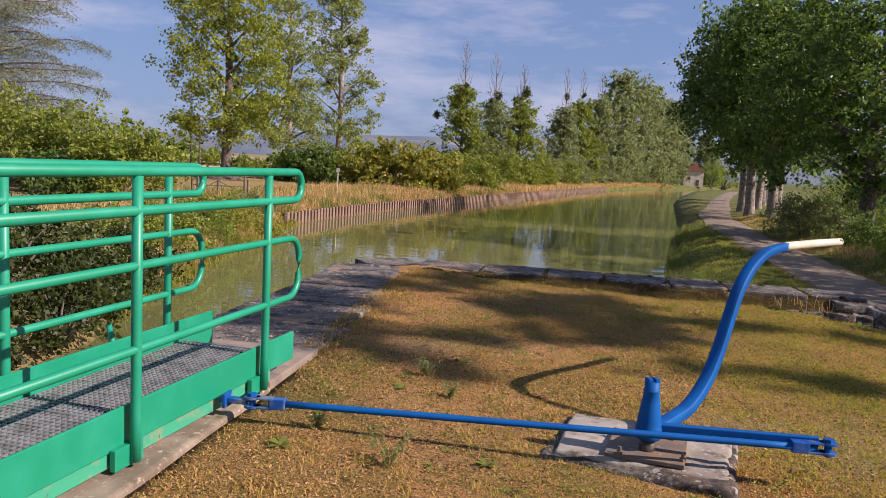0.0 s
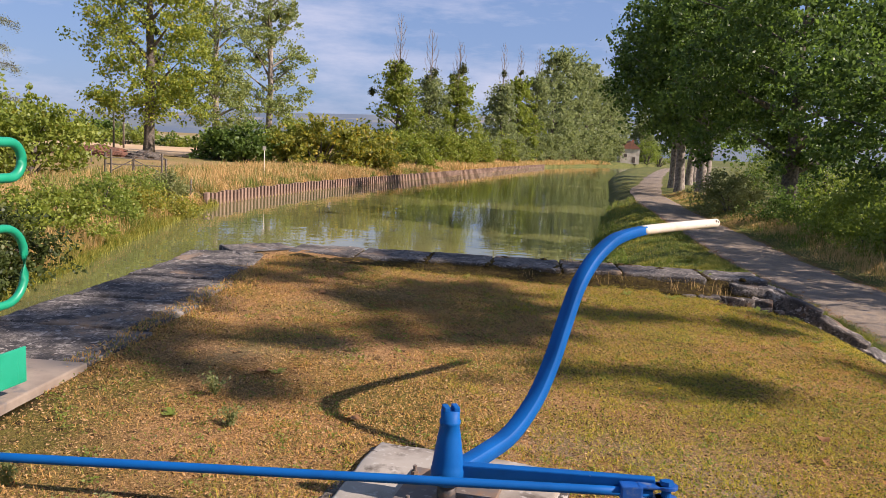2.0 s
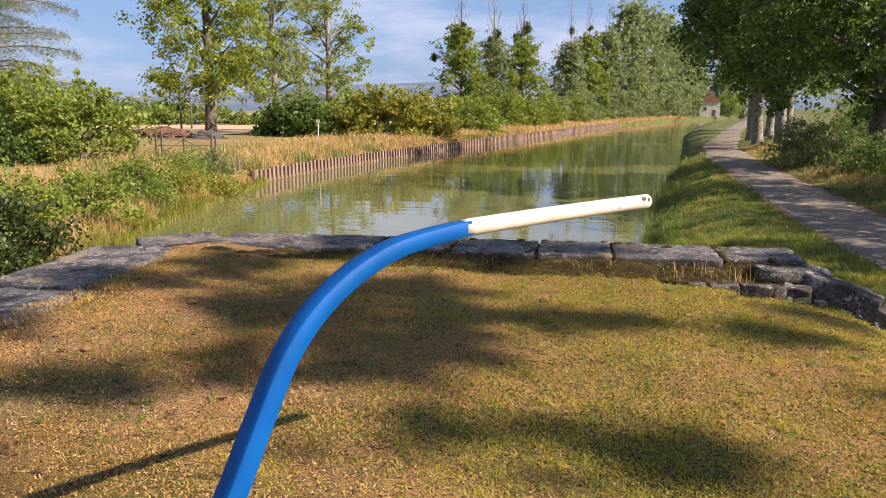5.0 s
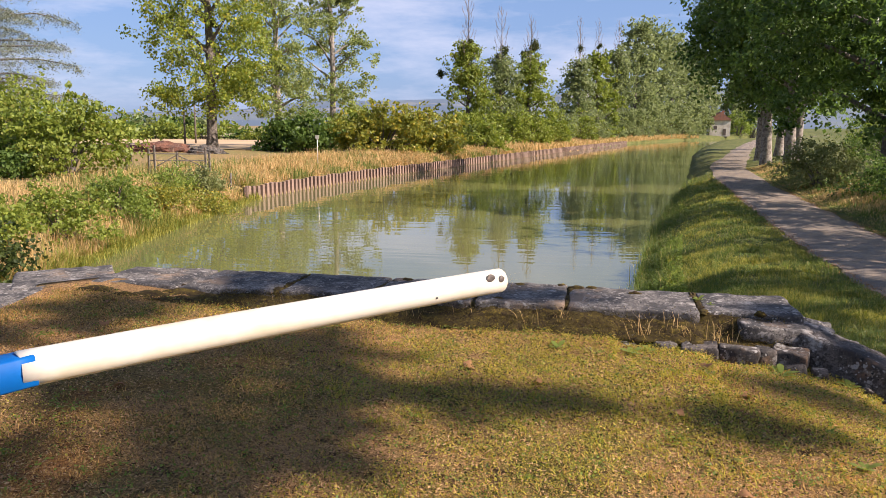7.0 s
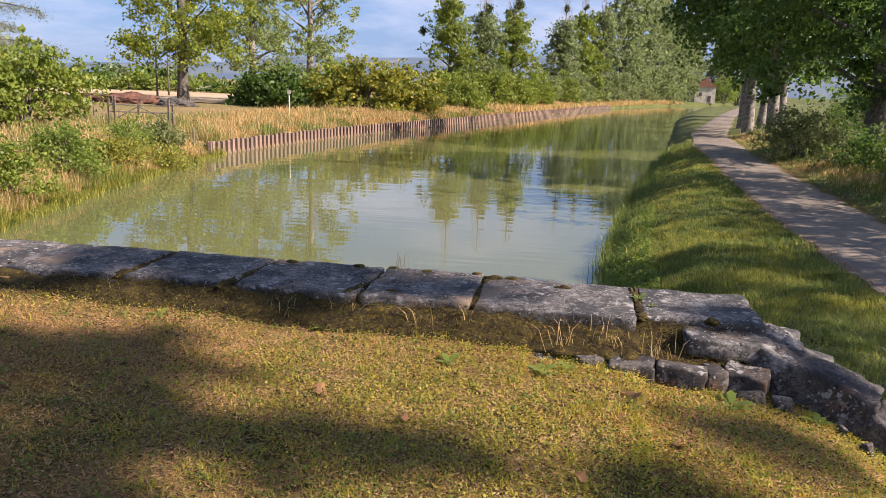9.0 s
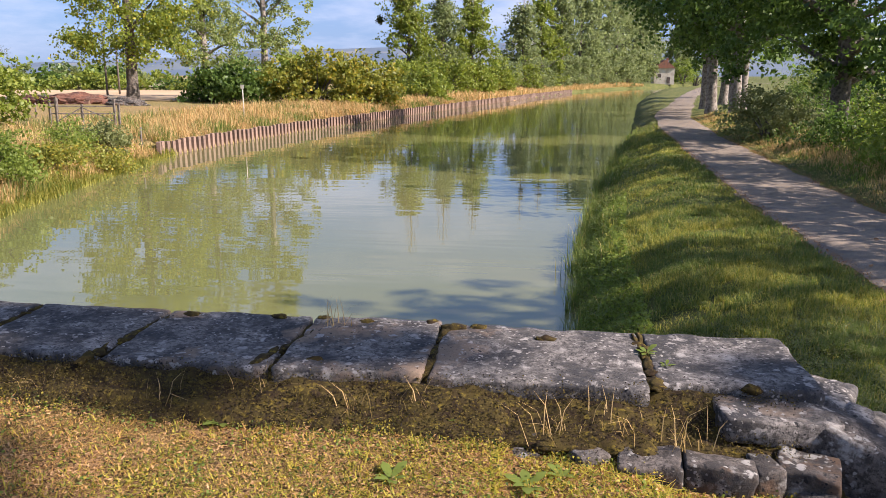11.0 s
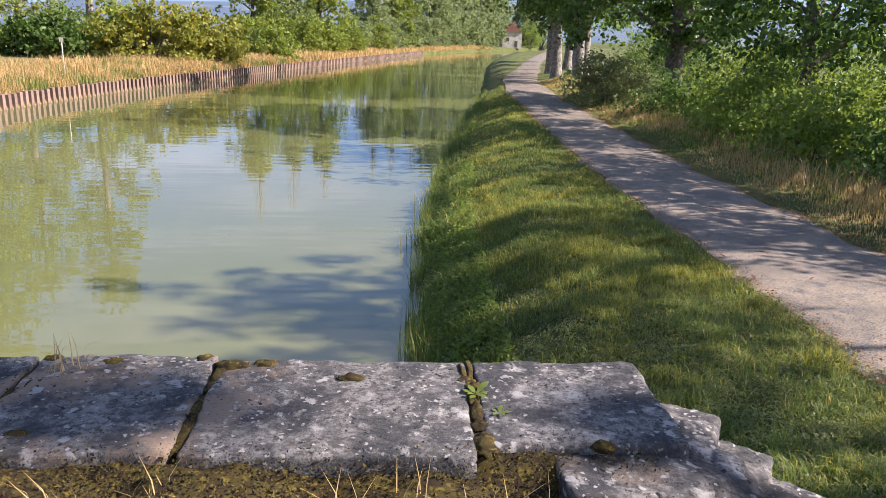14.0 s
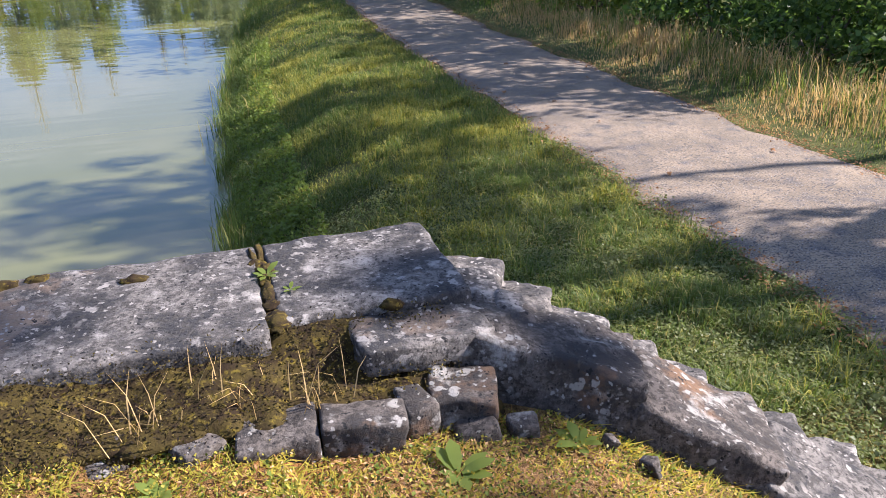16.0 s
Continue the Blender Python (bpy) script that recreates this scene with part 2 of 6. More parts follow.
# pile recesses: rust, darkened to stand for the shadow between the fronts
M_RUST_SHADE = surface("rust_shaded_recess", [(0.09, 0.045, 0.03), ((0.05, 0.03, 0.025), 2.5, 0.42, 0.6), ((0.26, 0.17, 0.11), 6, 0.58, 0.7)], 0.85, [(25, 0.004)], 0, 0.25)
# pile fronts: paler, as the lit faces
M_PILE_FRONT = surface("pale_pile_front", [(0.25, 0.165, 0.12), ((0.14, 0.085, 0.06), 1.6, 0.45, 0.62), ((0.14, 0.09, 0.06), 5, 0.6, 0.7)], 0.9, [(20, 0.004)], 0, 0.18)
M_BARK = surface("grey_bark", [(0.16, 0.13, 0.10), ((0.07, 0.055, 0.045), 7, 0.42, 0.6), ((0.26, 0.23, 0.19), 2.2, 0.55, 0.7)], 0.95, [(14, 0.03), (45, 0.01)])
M_BARK_PALE = surface("pale_bark", [(0.30, 0.26, 0.21), ((0.14, 0.11, 0.09), 5, 0.45, 0.6)], 0.95, [(14, 0.02)])
M_TWIG = surface("dead_twig", [(0.24, 0.20, 0.17), ((0.13, 0.10, 0.08), 3, 0.45, 0.6)], 0.95)
M_WOOD = surface("weathered_wood", [(0.17, 0.14, 0.11), ((0.09, 0.07, 0.055), 6, 0.42, 0.62)], 0.9, [(30, 0.004)])
M_PLASTER = surface("old_plaster", [(0.62, 0.55, 0.45), ((0.45, 0.37, 0.29), 0.8, 0.45, 0.65)], 0.9, [(8, 0.01)])
M_TILE = surface("clay_roof_tiles", [(0.30, 0.13, 0.08), ((0.2, 0.1, 0.07), 1.5, 0.45, 0.6)], 0.9, [(5, 0.03)])
M_DARKWOOD = surface("dark_shutter", [(0.12, 0.09, 0.07), ((0.07, 0.05, 0.04), 3, 0.45, 0.6)], 0.8)
M_EARTH = surface("red_brown_earth", [(0.18, 0.075, 0.045), ((0.10, 0.05, 0.035), 1.2, 0.4, 0.6), ((0.3, 0.2, 0.13), 4, 0.6, 0.7)], 0.95, [(4, 0.1)])
M_MOSS = surface("brown_green_moss", [(0.062, 0.045, 0.014), ((0.03, 0.02, 0.011), 14, 0.42, 0.6), ((0.16, 0.115, 0.02), 40, 0.54, 0.68)], 0.97, [(120, 0.012), (30, 0.012)], 0, 0, 0.1)
M_FIELD = surface("stubble_field", [(0.52, 0.36, 0.20), ((0.42, 0.29, 0.15), 0.05, 0.4, 0.6)], 0.95)
M_FIELD_B = surface("meadow", [(0.22, 0.20, 0.08), ((0.3, 0.24, 0.11), 0.04, 0.4, 0.6)], 0.95)
# distance haze is mixed into the hills' blue-grey colour
M_HILL = surface("hazed_wooded_hill", [(0.085, 0.12, 0.17), ((0.13, 0.155, 0.17), 0.006, 0.45, 0.6), ((0.24, 0.22, 0.19), 0.004, 0.58, 0.66)], 1.0)
L_POPLAR = leafy("poplar_leaves", (0.10, 0.15, 0.024), (0.36, 0.39, 0.07), (0.44, 0.38, 0.05), 0.07, 0.42)
L_THIN = leafy("thin_poplar_leaves", (0.17, 0.21, 0.07), (0.30, 0.34, 0.11), (0.38, 0.32, 0.06), 0.04, 0.42)
L_GREY = leafy("greyish_leaves", (0.15, 0.185, 0.08), (0.29, 0.32, 0.13), None, 0, 0.48)
L_DARK = leafy("dark_oak_leaves", (0.022, 0.045, 0.011), (0.18, 0.265, 0.058), None, 0, 0.4, 0.4)
L_BUSH = leafy("bush_leaves", (0.13, 0.18, 0.033), (0.29, 0.32, 0.055), (0.22, 0.2, 0.04), 0.05, 0.4)
L_GOLD = leafy("yellowing_leaves", (0.14, 0.16, 0.03), (0.34, 0.33, 0.06), (0.40, 0.31, 0.05), 0.12, 0.4)
L_LIGHT = leafy("fresh_green_leaves", (0.13, 0.18, 0.035), (0.26, 0.31, 0.06), None, 0, 0.45)
L_WILLOW = leafy("grey_green_leaves", (0.15, 0.17, 0.06), (0.26, 0.27, 0.10), None, 0, 0.4)
L_CEDAR = leafy("cedar_needles", (0.12, 0.14, 0.085), (0.25, 0.27, 0.17), None, 0, 0.25, 0.6)
# deep shade on the near left-bank shrubs, put into the leaf colour
L_SHADED = leafy("shaded_green_leaves", (0.022, 0.034, 0.009), (0.07, 0.09, 0.02), None, 0, 0.25)
L_MISTLE = leafy("mistletoe_leaves", (0.05, 0.065, 0.015), (0.10, 0.11, 0.03), None, 0, 0.3)
G_TURF = leafy("dry_turf_blades", (0.42, 0.20, 0.055), (0.70, 0.45, 0.15), (0.20, 0.20, 0.035), 0.3, 0.3, 0.6)
G_GREEN = leafy("green_turf_blades", (0.34, 0.30, 0.036), (0.58, 0.45, 0.07), (0.20, 0.23, 0.03), 0.3, 0.35, 0.6)
G_BANK = leafy("bank_grass_blades", (0.075, 0.118, 0.026), (0.22, 0.26, 0.056), (0.40, 0.33, 0.11), 0.1, 0.4, 0.5)
G_STRAW = leafy("straw_blades", (0.50, 0.32, 0.13), (0.62, 0.44, 0.20), (0.20, 0.20, 0.05), 0.14, 0.3, 0.7)
G_LITTER = leafy("dry_litter", (0.36, 0.17, 0.06), (0.66, 0.44, 0.22), (0.07, 0.035, 0.015), 0.3, 0.15, 0.8)
L_CLOVER = leafy("turf_clover", (0.20, 0.20, 0.03), (0.58, 0.44, 0.07), (0.05, 0.07, 0.013), 0.35, 0.35, 0.5)
L_MOSSY = leafy("moss_tips", (0.05, 0.038, 0.013), (0.14, 0.105, 0.02), (0.02, 0.014, 0.008), 0.4, 0.2, 0.8)
G_YELLOW = leafy("yellowing_bank_blades", (0.25, 0.25, 0.048), (0.46, 0.40, 0.09), (0.14, 0.18, 0.03), 0.3, 0.38, 0.6)
L_FALLEN = leafy("fallen_leaf", (0.36, 0.17, 0.06), (0.26, 0.14, 0.07), None, 0, 0.2, 0.7)

# ---- helpers ----


def link_bm(name, bm, material, smooth=False):
    me = bpy.data.meshes.new(name)
    bm.to_mesh(me)
    bm.free()
    me.materials.append(material)
    if smooth:
        me.polygons.foreach_set("use_smooth", [True] * len(me.polygons))
    return new(name, me)


def part(name, bm, material, parent, label="", smooth=False):
    ob = link_bm(name, bm, material, smooth)
    ob.parent = parent
    return tagged(ob, label)


def mesh_np(name, verts, faces, material, parent=None, smooth=False):
    """One mesh from arrays: verts (n, 3) and faces (m, 3 or 4)."""
    verts, faces = np.asarray(verts, np.float32), np.asarray(faces, np.int32)
    me = bpy.data.meshes.new(name)
    k = faces.shape[1]
    me.vertices.add(len(verts))
    me.vertices.foreach_set("co", verts.ravel())
    me.loops.add(faces.size)
    me.loops.foreach_set("vertex_index", faces.ravel())
    me.polygons.add(len(faces))
    me.polygons.foreach_set("loop_start", np.arange(0, faces.size, k, dtype=np.int32))
    me.polygons.foreach_set("loop_total", np.full(len(faces), k, np.int32))
    me.update(calc_edges=True)
    me.materials.append(material)
    if smooth:
        me.polygons.foreach_set("use_smooth", [True] * len(faces))
    ob = new(name, me)
    if parent:
        ob.parent = parent
    return ob


def thing(name, at, label, category, group="", kind=""):
    e = new(name)
    e.location = at
    e.empty_display_size = 0.2
    return tagged(e, label, category, group, kind)


def box(bm, cx, cy, cz, sx, sy, sz, m=None, bevel=0.0):
    r = bmesh.ops.create_cube(bm, size=1)
    bmesh.ops.scale(bm, vec=(sx, sy, sz), verts=r["verts"])
    if bevel:
        es = list({e for v in r["verts"] for e in v.link_edges})
        b = bmesh.ops.bevel(bm, geom=es, offset=bevel, segments=2, affect="EDGES", profile=0.6)
        vs = list({v for f in b["faces"] for v in f.verts} | {v for v in r["verts"] if v.is_valid})
    else:
        vs = r["verts"]
    bmesh.ops.translate(bm, vec=(cx, cy, cz), verts=vs)
    if m:
        bmesh.ops.transform(bm, matrix=m, verts=vs)
    return vs


def tube_rings(path, radii, sides=8):
    """Rings of a round tube along a path, as arrays."""
    path = np.asarray(path, float)
    n = len(path)
    tan = np.gradient(path, axis=0)
    tan /= np.linalg.norm(tan, axis=1)[:, None] + 1e-9
    ref = np.array((0, 0, 1.0)) if abs(tan[:, 2]).mean() < 0.8 else np.array((1.0, 0, 0))
    a = np.cross(tan, ref)
    a /= np.linalg.norm(a, axis=1)[:, None] + 1e-9
    b = np.cross(tan, a)
    th = np.linspace(0, 2 * math.pi, sides, endpoint=False)
    r = np.broadcast_to(np.asarray(radii, float), (n,))[:, None, None]
    v = path[:, None] + r * (np.cos(th)[None, :, None] * a[:, None] + np.sin(th)[None, :, None] * b[:, None])
    i = np.arange(n - 1)[:, None] * sides
    j = np.arange(sides)[None]
    f = np.stack([i + j, i + (j + 1) % sides, i + sides + (j + 1) % sides, i + sides + j], -1).reshape(-1, 4)
    return v.reshape(-1, 3), f


def tubes(name, runs, material, parent=None, sides=8, label="", caps=True):
    """Several round tubes, each (path, radii), in one mesh."""
    vs, fs, k = [], [], 0
    for path, radii in runs:
        v, f = tube_rings(path, radii, sides)
        vs.append(v)
        fs.append(f + k)
        k += len(v)
    ob = mesh_np(name, np.concatenate(vs), np.concatenate(fs), material, parent, True)
    if caps:
        bm = bmesh.new()
        bm.from_mesh(ob.data)
        bmesh.ops.holes_fill(bm, edges=[e for e in bm.edges if e.is_boundary], sides=sides)
        bm.to_mesh(ob.data)
        bm.free()
    return tagged(ob, label)


def smooth_path(pts, n):
    """A Catmull-Rom curve through pts with n points."""
    p = np.asarray(pts, float)
    p = np.vstack([2 * p[0] - p[1], p, 2 * p[-1] - p[-2]])
    out = []
    for t in np.linspace(0, len(pts) - 1 - 1e-6, n):
        i, u = int(t), t - int(t)
        a, b, c, d = p[i:i + 4]
        out.append(0.5 * (2 * b + (c - a) * u + (2 * a - 5 * b + 4 * c - d) * u * u + (3 * b - a - 3 * c + d) * u ** 3))
    return np.array(out)


def leaf_quads(centres, size, rng, flat=0.0, droop=0.0, aspect=0.7):
    """Small diamond leaves at the centres, turned at random."""
    n = len(centres)
    u = rng.normal(size=(n, 3))
    u[:, 2] = u[:, 2] * (1 - flat) - droop
    u /= np.linalg.norm(u, axis=1)[:, None] + 1e-9
    w = rng.normal(size=(n, 3))
    w[:, 2] *= 1 - flat
    w -= (w * u).sum(1)[:, None] * u
    w /= np.linalg.norm(w, axis=1)[:, None] + 1e-9
    s = size * rng.uniform(0.6, 1.35, n)[:, None]
    a, b = u * s * 0.5, w * s * 0.5 * aspect
    v = np.stack([centres - a, centres + b - a * 0.15, centres + a, centres - b - a * 0.15], 1).reshape(-1, 3)
    return v, np.arange(4 * n).reshape(n, 4)


def blades(name, x, y, z, height, width, material, rng, lean=0.5, label="", category="grass", bent=True):
    """Grass: one blade at each place, bent or a plain spike, as one object."""
    n = len(x)
    h = height * rng.uniform(0.45, 1.3, n)
    th = rng.uniform(0, 2 * math.pi, n)
    d = np.stack([np.cos(th), np.sin(th), np.zeros(n)], 1)
    side = np.stack([-np.sin(th), np.cos(th), np.zeros(n)], 1)
    ln = (rng.uniform(0.1, 1.0, n) * lean)[:, None]
    base = np.stack([x, y, z - 0.006], 1)
    w = (width * rng.uniform(0.6, 1.3, n))[:, None] * 0.5
    up = np.array((0, 0, 1.0))[None]
    midp = base + up * (h * 0.6)[:, None] + d * ln * (h * 0.35)[:, None]
    top = base + up * (h * np.clip(1.05 - 0.35 * ln[:, 0], 0.4, 1))[:, None] + d * ln * h[:, None]
    if not bent:
        v = np.stack([base - side * w, base + side * w, top], 1).reshape(-1, 3)
        return tagged(mesh_np(name, v, np.arange(3 * n).reshape(n, 3), material), label, category, kind="stuff")
    v = np.stack([base - side * w, base + side * w, midp + side * w * 0.75, midp - side * w * 0.75, top], 1).reshape(-1, 3)
    k = np.arange(n)[:, None] * 5
    f = np.concatenate([k + np.array([[0, 1, 2]]), k + np.array([[0, 2, 3]]), k + np.array([[3, 2, 4]])])
    ob = mesh_np(name, v, f, material)
    return tagged(ob, label, category, kind="stuff")


# ---- the lie of the land ----
WATER_Z = -2.6
YR = (-60, 9.4, 16, 21, 32, 48, 75, 115, 150, 190, 225, 300, 420)
XR = (6.0, 6.0, 6.08, 6.2, 7.25, 9.5, 12.8, 17.4, 22.5, 30, 40, 75, 140)
YL = (-60, 0, 13, 17, 21, 25, 31, 40, 43, 50, 60, 74, 107, 150, 194, 240, 300, 420)
XL = (-6, -6, -7, -8.8, -9.4, -10.5, -11.8, -13.5, -14.2, -13.9, -12.9, -10.6, -4.9, 2.6, 11.5, 27, 58, 118)
YD = (-60, 4, 10, 16, 24, 37, 52, 64, 75, 86, 110, 150, 200, 300, 420)
XD = (9.9, 9.85, 9.95, 10.15, 10.35, 11.0, 12.0, 13.2, 15.0, 17.4, 21.8, 30, 41, 82, 150)
ROAD_W = 2.65


def right_water(y):
    return np.interp(y, YR, XR)


def left_water(y):
    return np.interp(y, YL, XL)


def road_left(y):
    return np.interp(y, YD, XD)


def road_z(y):
    return np.interp(y, (-60, 0, 6, 10, 16, 24, 60), (-0.9, -1.1, -1.22, -1.3, -1.42, -1.52, -1.55))


def wobble(x, y):
    return 0.5 * np.sin(x * 1.7 + 1.3 * np.sin(y * 0.9)) * np.cos(y * 1.3 + 0.7 * np.sin(x * 1.1)) + 0.3 * np.sin(x * 4.1 + y * 2.3) * np.sin(y * 3.7 - x)


def ground_z(x, y):
    x, y = np.asarray(x, float), np.asarray(y, float)
    zr = road_z(y)
    xr, xl, xd = right_water(y), left_water(y), road_left(y)
    d = x - xr
    w = wobble(x, y)
    bank = WATER_Z + (zr - WATER_Z) * (1 - np.exp(-np.maximum(d, 0) / 1.15)) + 0.12 * np.exp(-((d - 2.2) / 1.0) ** 2)
    on_road = np.clip(np.minimum(x - xd + 0.25, xd + ROAD_W + 0.25 - x) / 0.25, 0, 1)
    bank = bank + 0.045 * w * (1 - on_road)
    right = np.where(on_road > 0, bank * (1 - on_road) + zr * on_road, bank)
    over = x - xd - ROAD_W
    right = np.where(over > 0.25, zr + 0.10 * np.clip(over, 0, 1.5) - 0.25 * np.clip(over - 2.2, 0, 2.5) * (y < 34) + 0.05 * w, right)
    right = np.where(d < 0, WATER_Z + np.maximum(d * 2.5, -1.1), right)
    e = xl - x
    left = WATER_Z + np.where(y < 43, 1.15 * np.clip(e / 2.2, 0, 1), 0.72 * np.clip(e / 0.3, 0, 1) + 0.43 * np.clip((e - 0.3) / 3.5, 0, 1)) + 0.5 * np.clip((e - 2) / 22, 0, 1) + 0.06 * w
    left = np.where(e > 90, left + (e - 90) * 0.004, left)
    z = np.where(e > 0, left, right)
    z = np.where((e <= 0) & (d < 0), np.maximum(WATER_Z - 1.1, np.where(e > -0.6, WATER_Z + 2 * e, WATER_Z - 1.1)), z)
    # the island between lock and towpath
    edge_y = np.interp(x, (0.2, 0.9, 6.6, 6.75, 7.35, 7.75, 8.1, 8.35, 9.6), (8.3, 9.05, 9.05, 8.95, 8.78, 8.5, 8.05, 7.6, 6.0))
    edge_x = np.where(y < 3.4, 1.0, 0.2)
    isle = np.interp(x, (0.8, 1.3, 2.1, 3, 5, 6.4, 6.9, 7.5, 8.3, 9.3), (0.13, 0.135, 0.085, 0.04, 0.0, -0.02, -0.12, -0.40, -0.82, -1.14))
    isle = isle + 0.07 * np.clip((y - 6) / 3, 0, 1) * (x < 6) - 0.04 * np.clip((y - 7.7) / 0.7, 0, 1) * (x > 5.4) + 0.025 * w
    inside = (y < edge_y) & (x > edge_x) & (x < 9.5)
    blend = np.clip((x - 9.0) / 0.6, 0, 1)
    return np.where(inside, isle * (1 - blend) + zr * blend, z)


def axis(*runs):
    """Grid lines: runs of (from, to, step)."""
    return np.unique(np.round(np.concatenate([np.arange(a, b + 1e-6, s) for a, b, s in runs]), 3))


gx = axis((-4000, -1000, 500), (-1000, -200, 80), (-200, -60, 14), (-60, -18, 2), (-18, -5, 0.4), (-5, -0.4, 0.8), (-0.4, 10.2, 0.14), (10.2, 20, 0.4), (20, 60, 2), (60, 200, 10), (200, 1000, 80), (1000, 4000, 500))
gy = axis((-600, -60, 60), (-60, -6, 5), (-6, -2, 0.5), (-2, 10.6, 0.14), (10.6, 34, 0.4), (34, 60, 1), (60, 130, 2.5), (130, 320, 6), (320, 900, 40), (900, 4500, 400))
GX, GY = np.meshgrid(gx, gy)
GZ = ground_z(GX, GY)
nx, ny = len(gx), len(gy)
qi = (np.arange(ny - 1)[:, None] * nx + np.arange(nx - 1)[None]).ravel()
ground = mesh_np("ground", np.stack([GX, GY, GZ], -1).reshape(-1, 3), np.stack([qi, qi + 1, qi + nx + 1, qi + nx], 1), M_GROUND, None, True)
tagged(ground, "dry turf and bare earth sloping to grassy canal banks", "ground", kind="structure")

wy = np.concatenate([np.arange(-40, 60, 4.0), np.arange(60, 420, 8.0)])
wv = np.concatenate([np.stack([left_water(wy) - 0.7, wy, np.full(len(wy), WATER_Z)], 1), np.stack([right_water(wy) + 0.7, wy, np.full(len(wy), WATER_Z)], 1)])
k = np.arange(len(wy) - 1)
water = mesh_np("water", wv, np.stack([k, k + len(wy), k + len(wy) + 1, k + 1], 1), M_WATER)
tagged(water, "still murky green canal water with faint ripples", "water", kind="structure")

ry = np.concatenate([np.arange(-12, 40, 0.5), np.arange(40, 420, 4.0)])
rng = np.random.default_rng(5)
cols = []
for u in np.linspace(0, 1, 9):
    wob = 0.10 * np.sin(ry * 1.9 + u * 40) + 0.06 * np.sin(ry * 4.3 + u * 17) if u in (0, 1) else 0
    cols.append(np.stack([road_left(ry) + u * ROAD_W + wob, ry, road_z(ry) + 0.022 + 0.05 * math.sin(math.pi * u) - 0.025 * math.exp(-((u - 0.5) / 0.12) ** 2) - (0.02 if u in (0, 1) else 0)], 1))
rv = np.stack(cols, 1)
a = np.arange(len(ry) - 1)[:, None] * 9 + np.arange(8)[None]
road = mesh_np("road", rv.reshape(-1, 3), np.stack([a, a + 1, a + 10, a + 9], -1).reshape(-1, 4), M_ROAD, None, True)
tagged(road, "narrow worn asphalt towpath with pale gravelly edges", "towpath", kind="structure")

# ---- masonry of the island ----


def stone(name, cx, cy, top, sx, sy, sz, seed, material, parent, turn=0.0, tilt=(0, 0), rough=0.010, bev=0.014, cuts=4, label=""):
    """A worn block with rounded edges; its top lies at z = top."""
    r = random.Random(seed)
    bm = bmesh.new()
    bmesh.ops.create_cube(bm, size=1)
    bmesh.ops.scale(bm, vec=(sx, sy, sz), verts=bm.verts)
    bmesh.ops.bevel(bm, geom=bm.edges[:], offset=bev, segments=2, affect="EDGES", profile=0.5)
    bmesh.ops.subdivide_edges(bm, edges=[e for e in bm.edges if e.calc_length() > 0.16], cuts=cuts, use_grid_fill=True)
    off = Vector((r.uniform(-50, 50), r.uniform(-50, 50), r.uniform(-50, 50)))
    for v in bm.verts:
        q = v.co * 2.6 + off
        v.co += Vector((noise.noise(q), noise.noise(q + Vector((7, 0, 0))), 0.6 * noise.noise(q + Vector((0, 9, 0))))) * rough * 1.3
        for fr, am in ((9, 0.9), (22, 0.55)):
            q = v.co * fr + off
            v.co += Vector((noise.noise(q), noise.noise(q + Vector((7, 0, 0))), noise.noise(q + Vector((0, 9, 0))))) * rough * am
    bm.transform(pose(cx, cy, top - sz / 2, tilt[0], tilt[1], turn))
    bm.transform(Matrix.Translation(-parent.location))
    return part(name, bm, material, parent, label, True)


coping = thing("coping", (3.4, 9.05, -0.1), "row of lichen-spotted limestone coping slabs on the canal edge", "coping", kind="structure")
front_joints = (0.85, 1.75, 2.65, 3.45, 4.3, 5.02, 6.02, 6.74)
for i, (a, b) in enumerate(zip(front_joints, front_joints[1:])):
    front = (8.74, 8.72, 8.74, 8.7, 8.68, 8.67, 8.74)[i]
    back = (9.5, 9.5, 9.48, 9.46, 9.45, 9.42, 9.42)[i]
    ob = stone("coping_slab", (a + b) / 2, (front + back) / 2, (0.2, 0.2, 0.2, 0.2, 0.205, 0.2, 0.195)[i], b - a - 0.036, back - front, 0.34, 11 + i, M_STONE, coping, (0.5, -0.4, 0.3, -0.6, 1.2, -0.8, 0.4)[i], (0, 0), 0.011, 0.014, 9 if i < 3 else 18)
# the rounded corner and the quay stones along the lock side
corner = thing("quay_edge", (0.4, 6.5, -0.1), "worn grey stone quay edging with moss in the joints", "coping", kind="structure")
quay = ((0.5, 8.95, 0.85, 0.95, 38), (0.28, 8.1, 0.95, 0.95, 8), (0.33, 7.18, 0.95, 0.86, 1), (0.42, 6.22, 1.08, 1.0, 0), (0.46, 5.2, 1.18, 0.98, 1), (0.5, 4.26, 1.24, 0.84, 0))
for i, (x, y, sx, sy, tn) in enumerate(quay):
    stone("quay_slab", x, y, 0.19 - 0.004 * i, sx, sy, 0.36, 40 + i, M_STONE, corner, tn, (0, 0), 0.012, 0.016, 10)
bm = bmesh.new()
box(bm, 0.52, 3.33, 0.09, 1.24, 0.94, 0.2, None, 0.012)
sill = link_bm("gate_sill", bm, M_SILL)
tagged(sill, "brown-stained concrete sill at the gate's end", "sill", kind="structure")
bm = bmesh.new()
box(bm, 0.84, -0.9, 0.02, 0.62, 7.5, 0.3, None, 0.02)
ledge = link_bm("gate_ledge", bm, M_LEDGE)
tagged(ledge, "tan stained concrete ledge running beside the lock gate", "ledge", kind="structure")
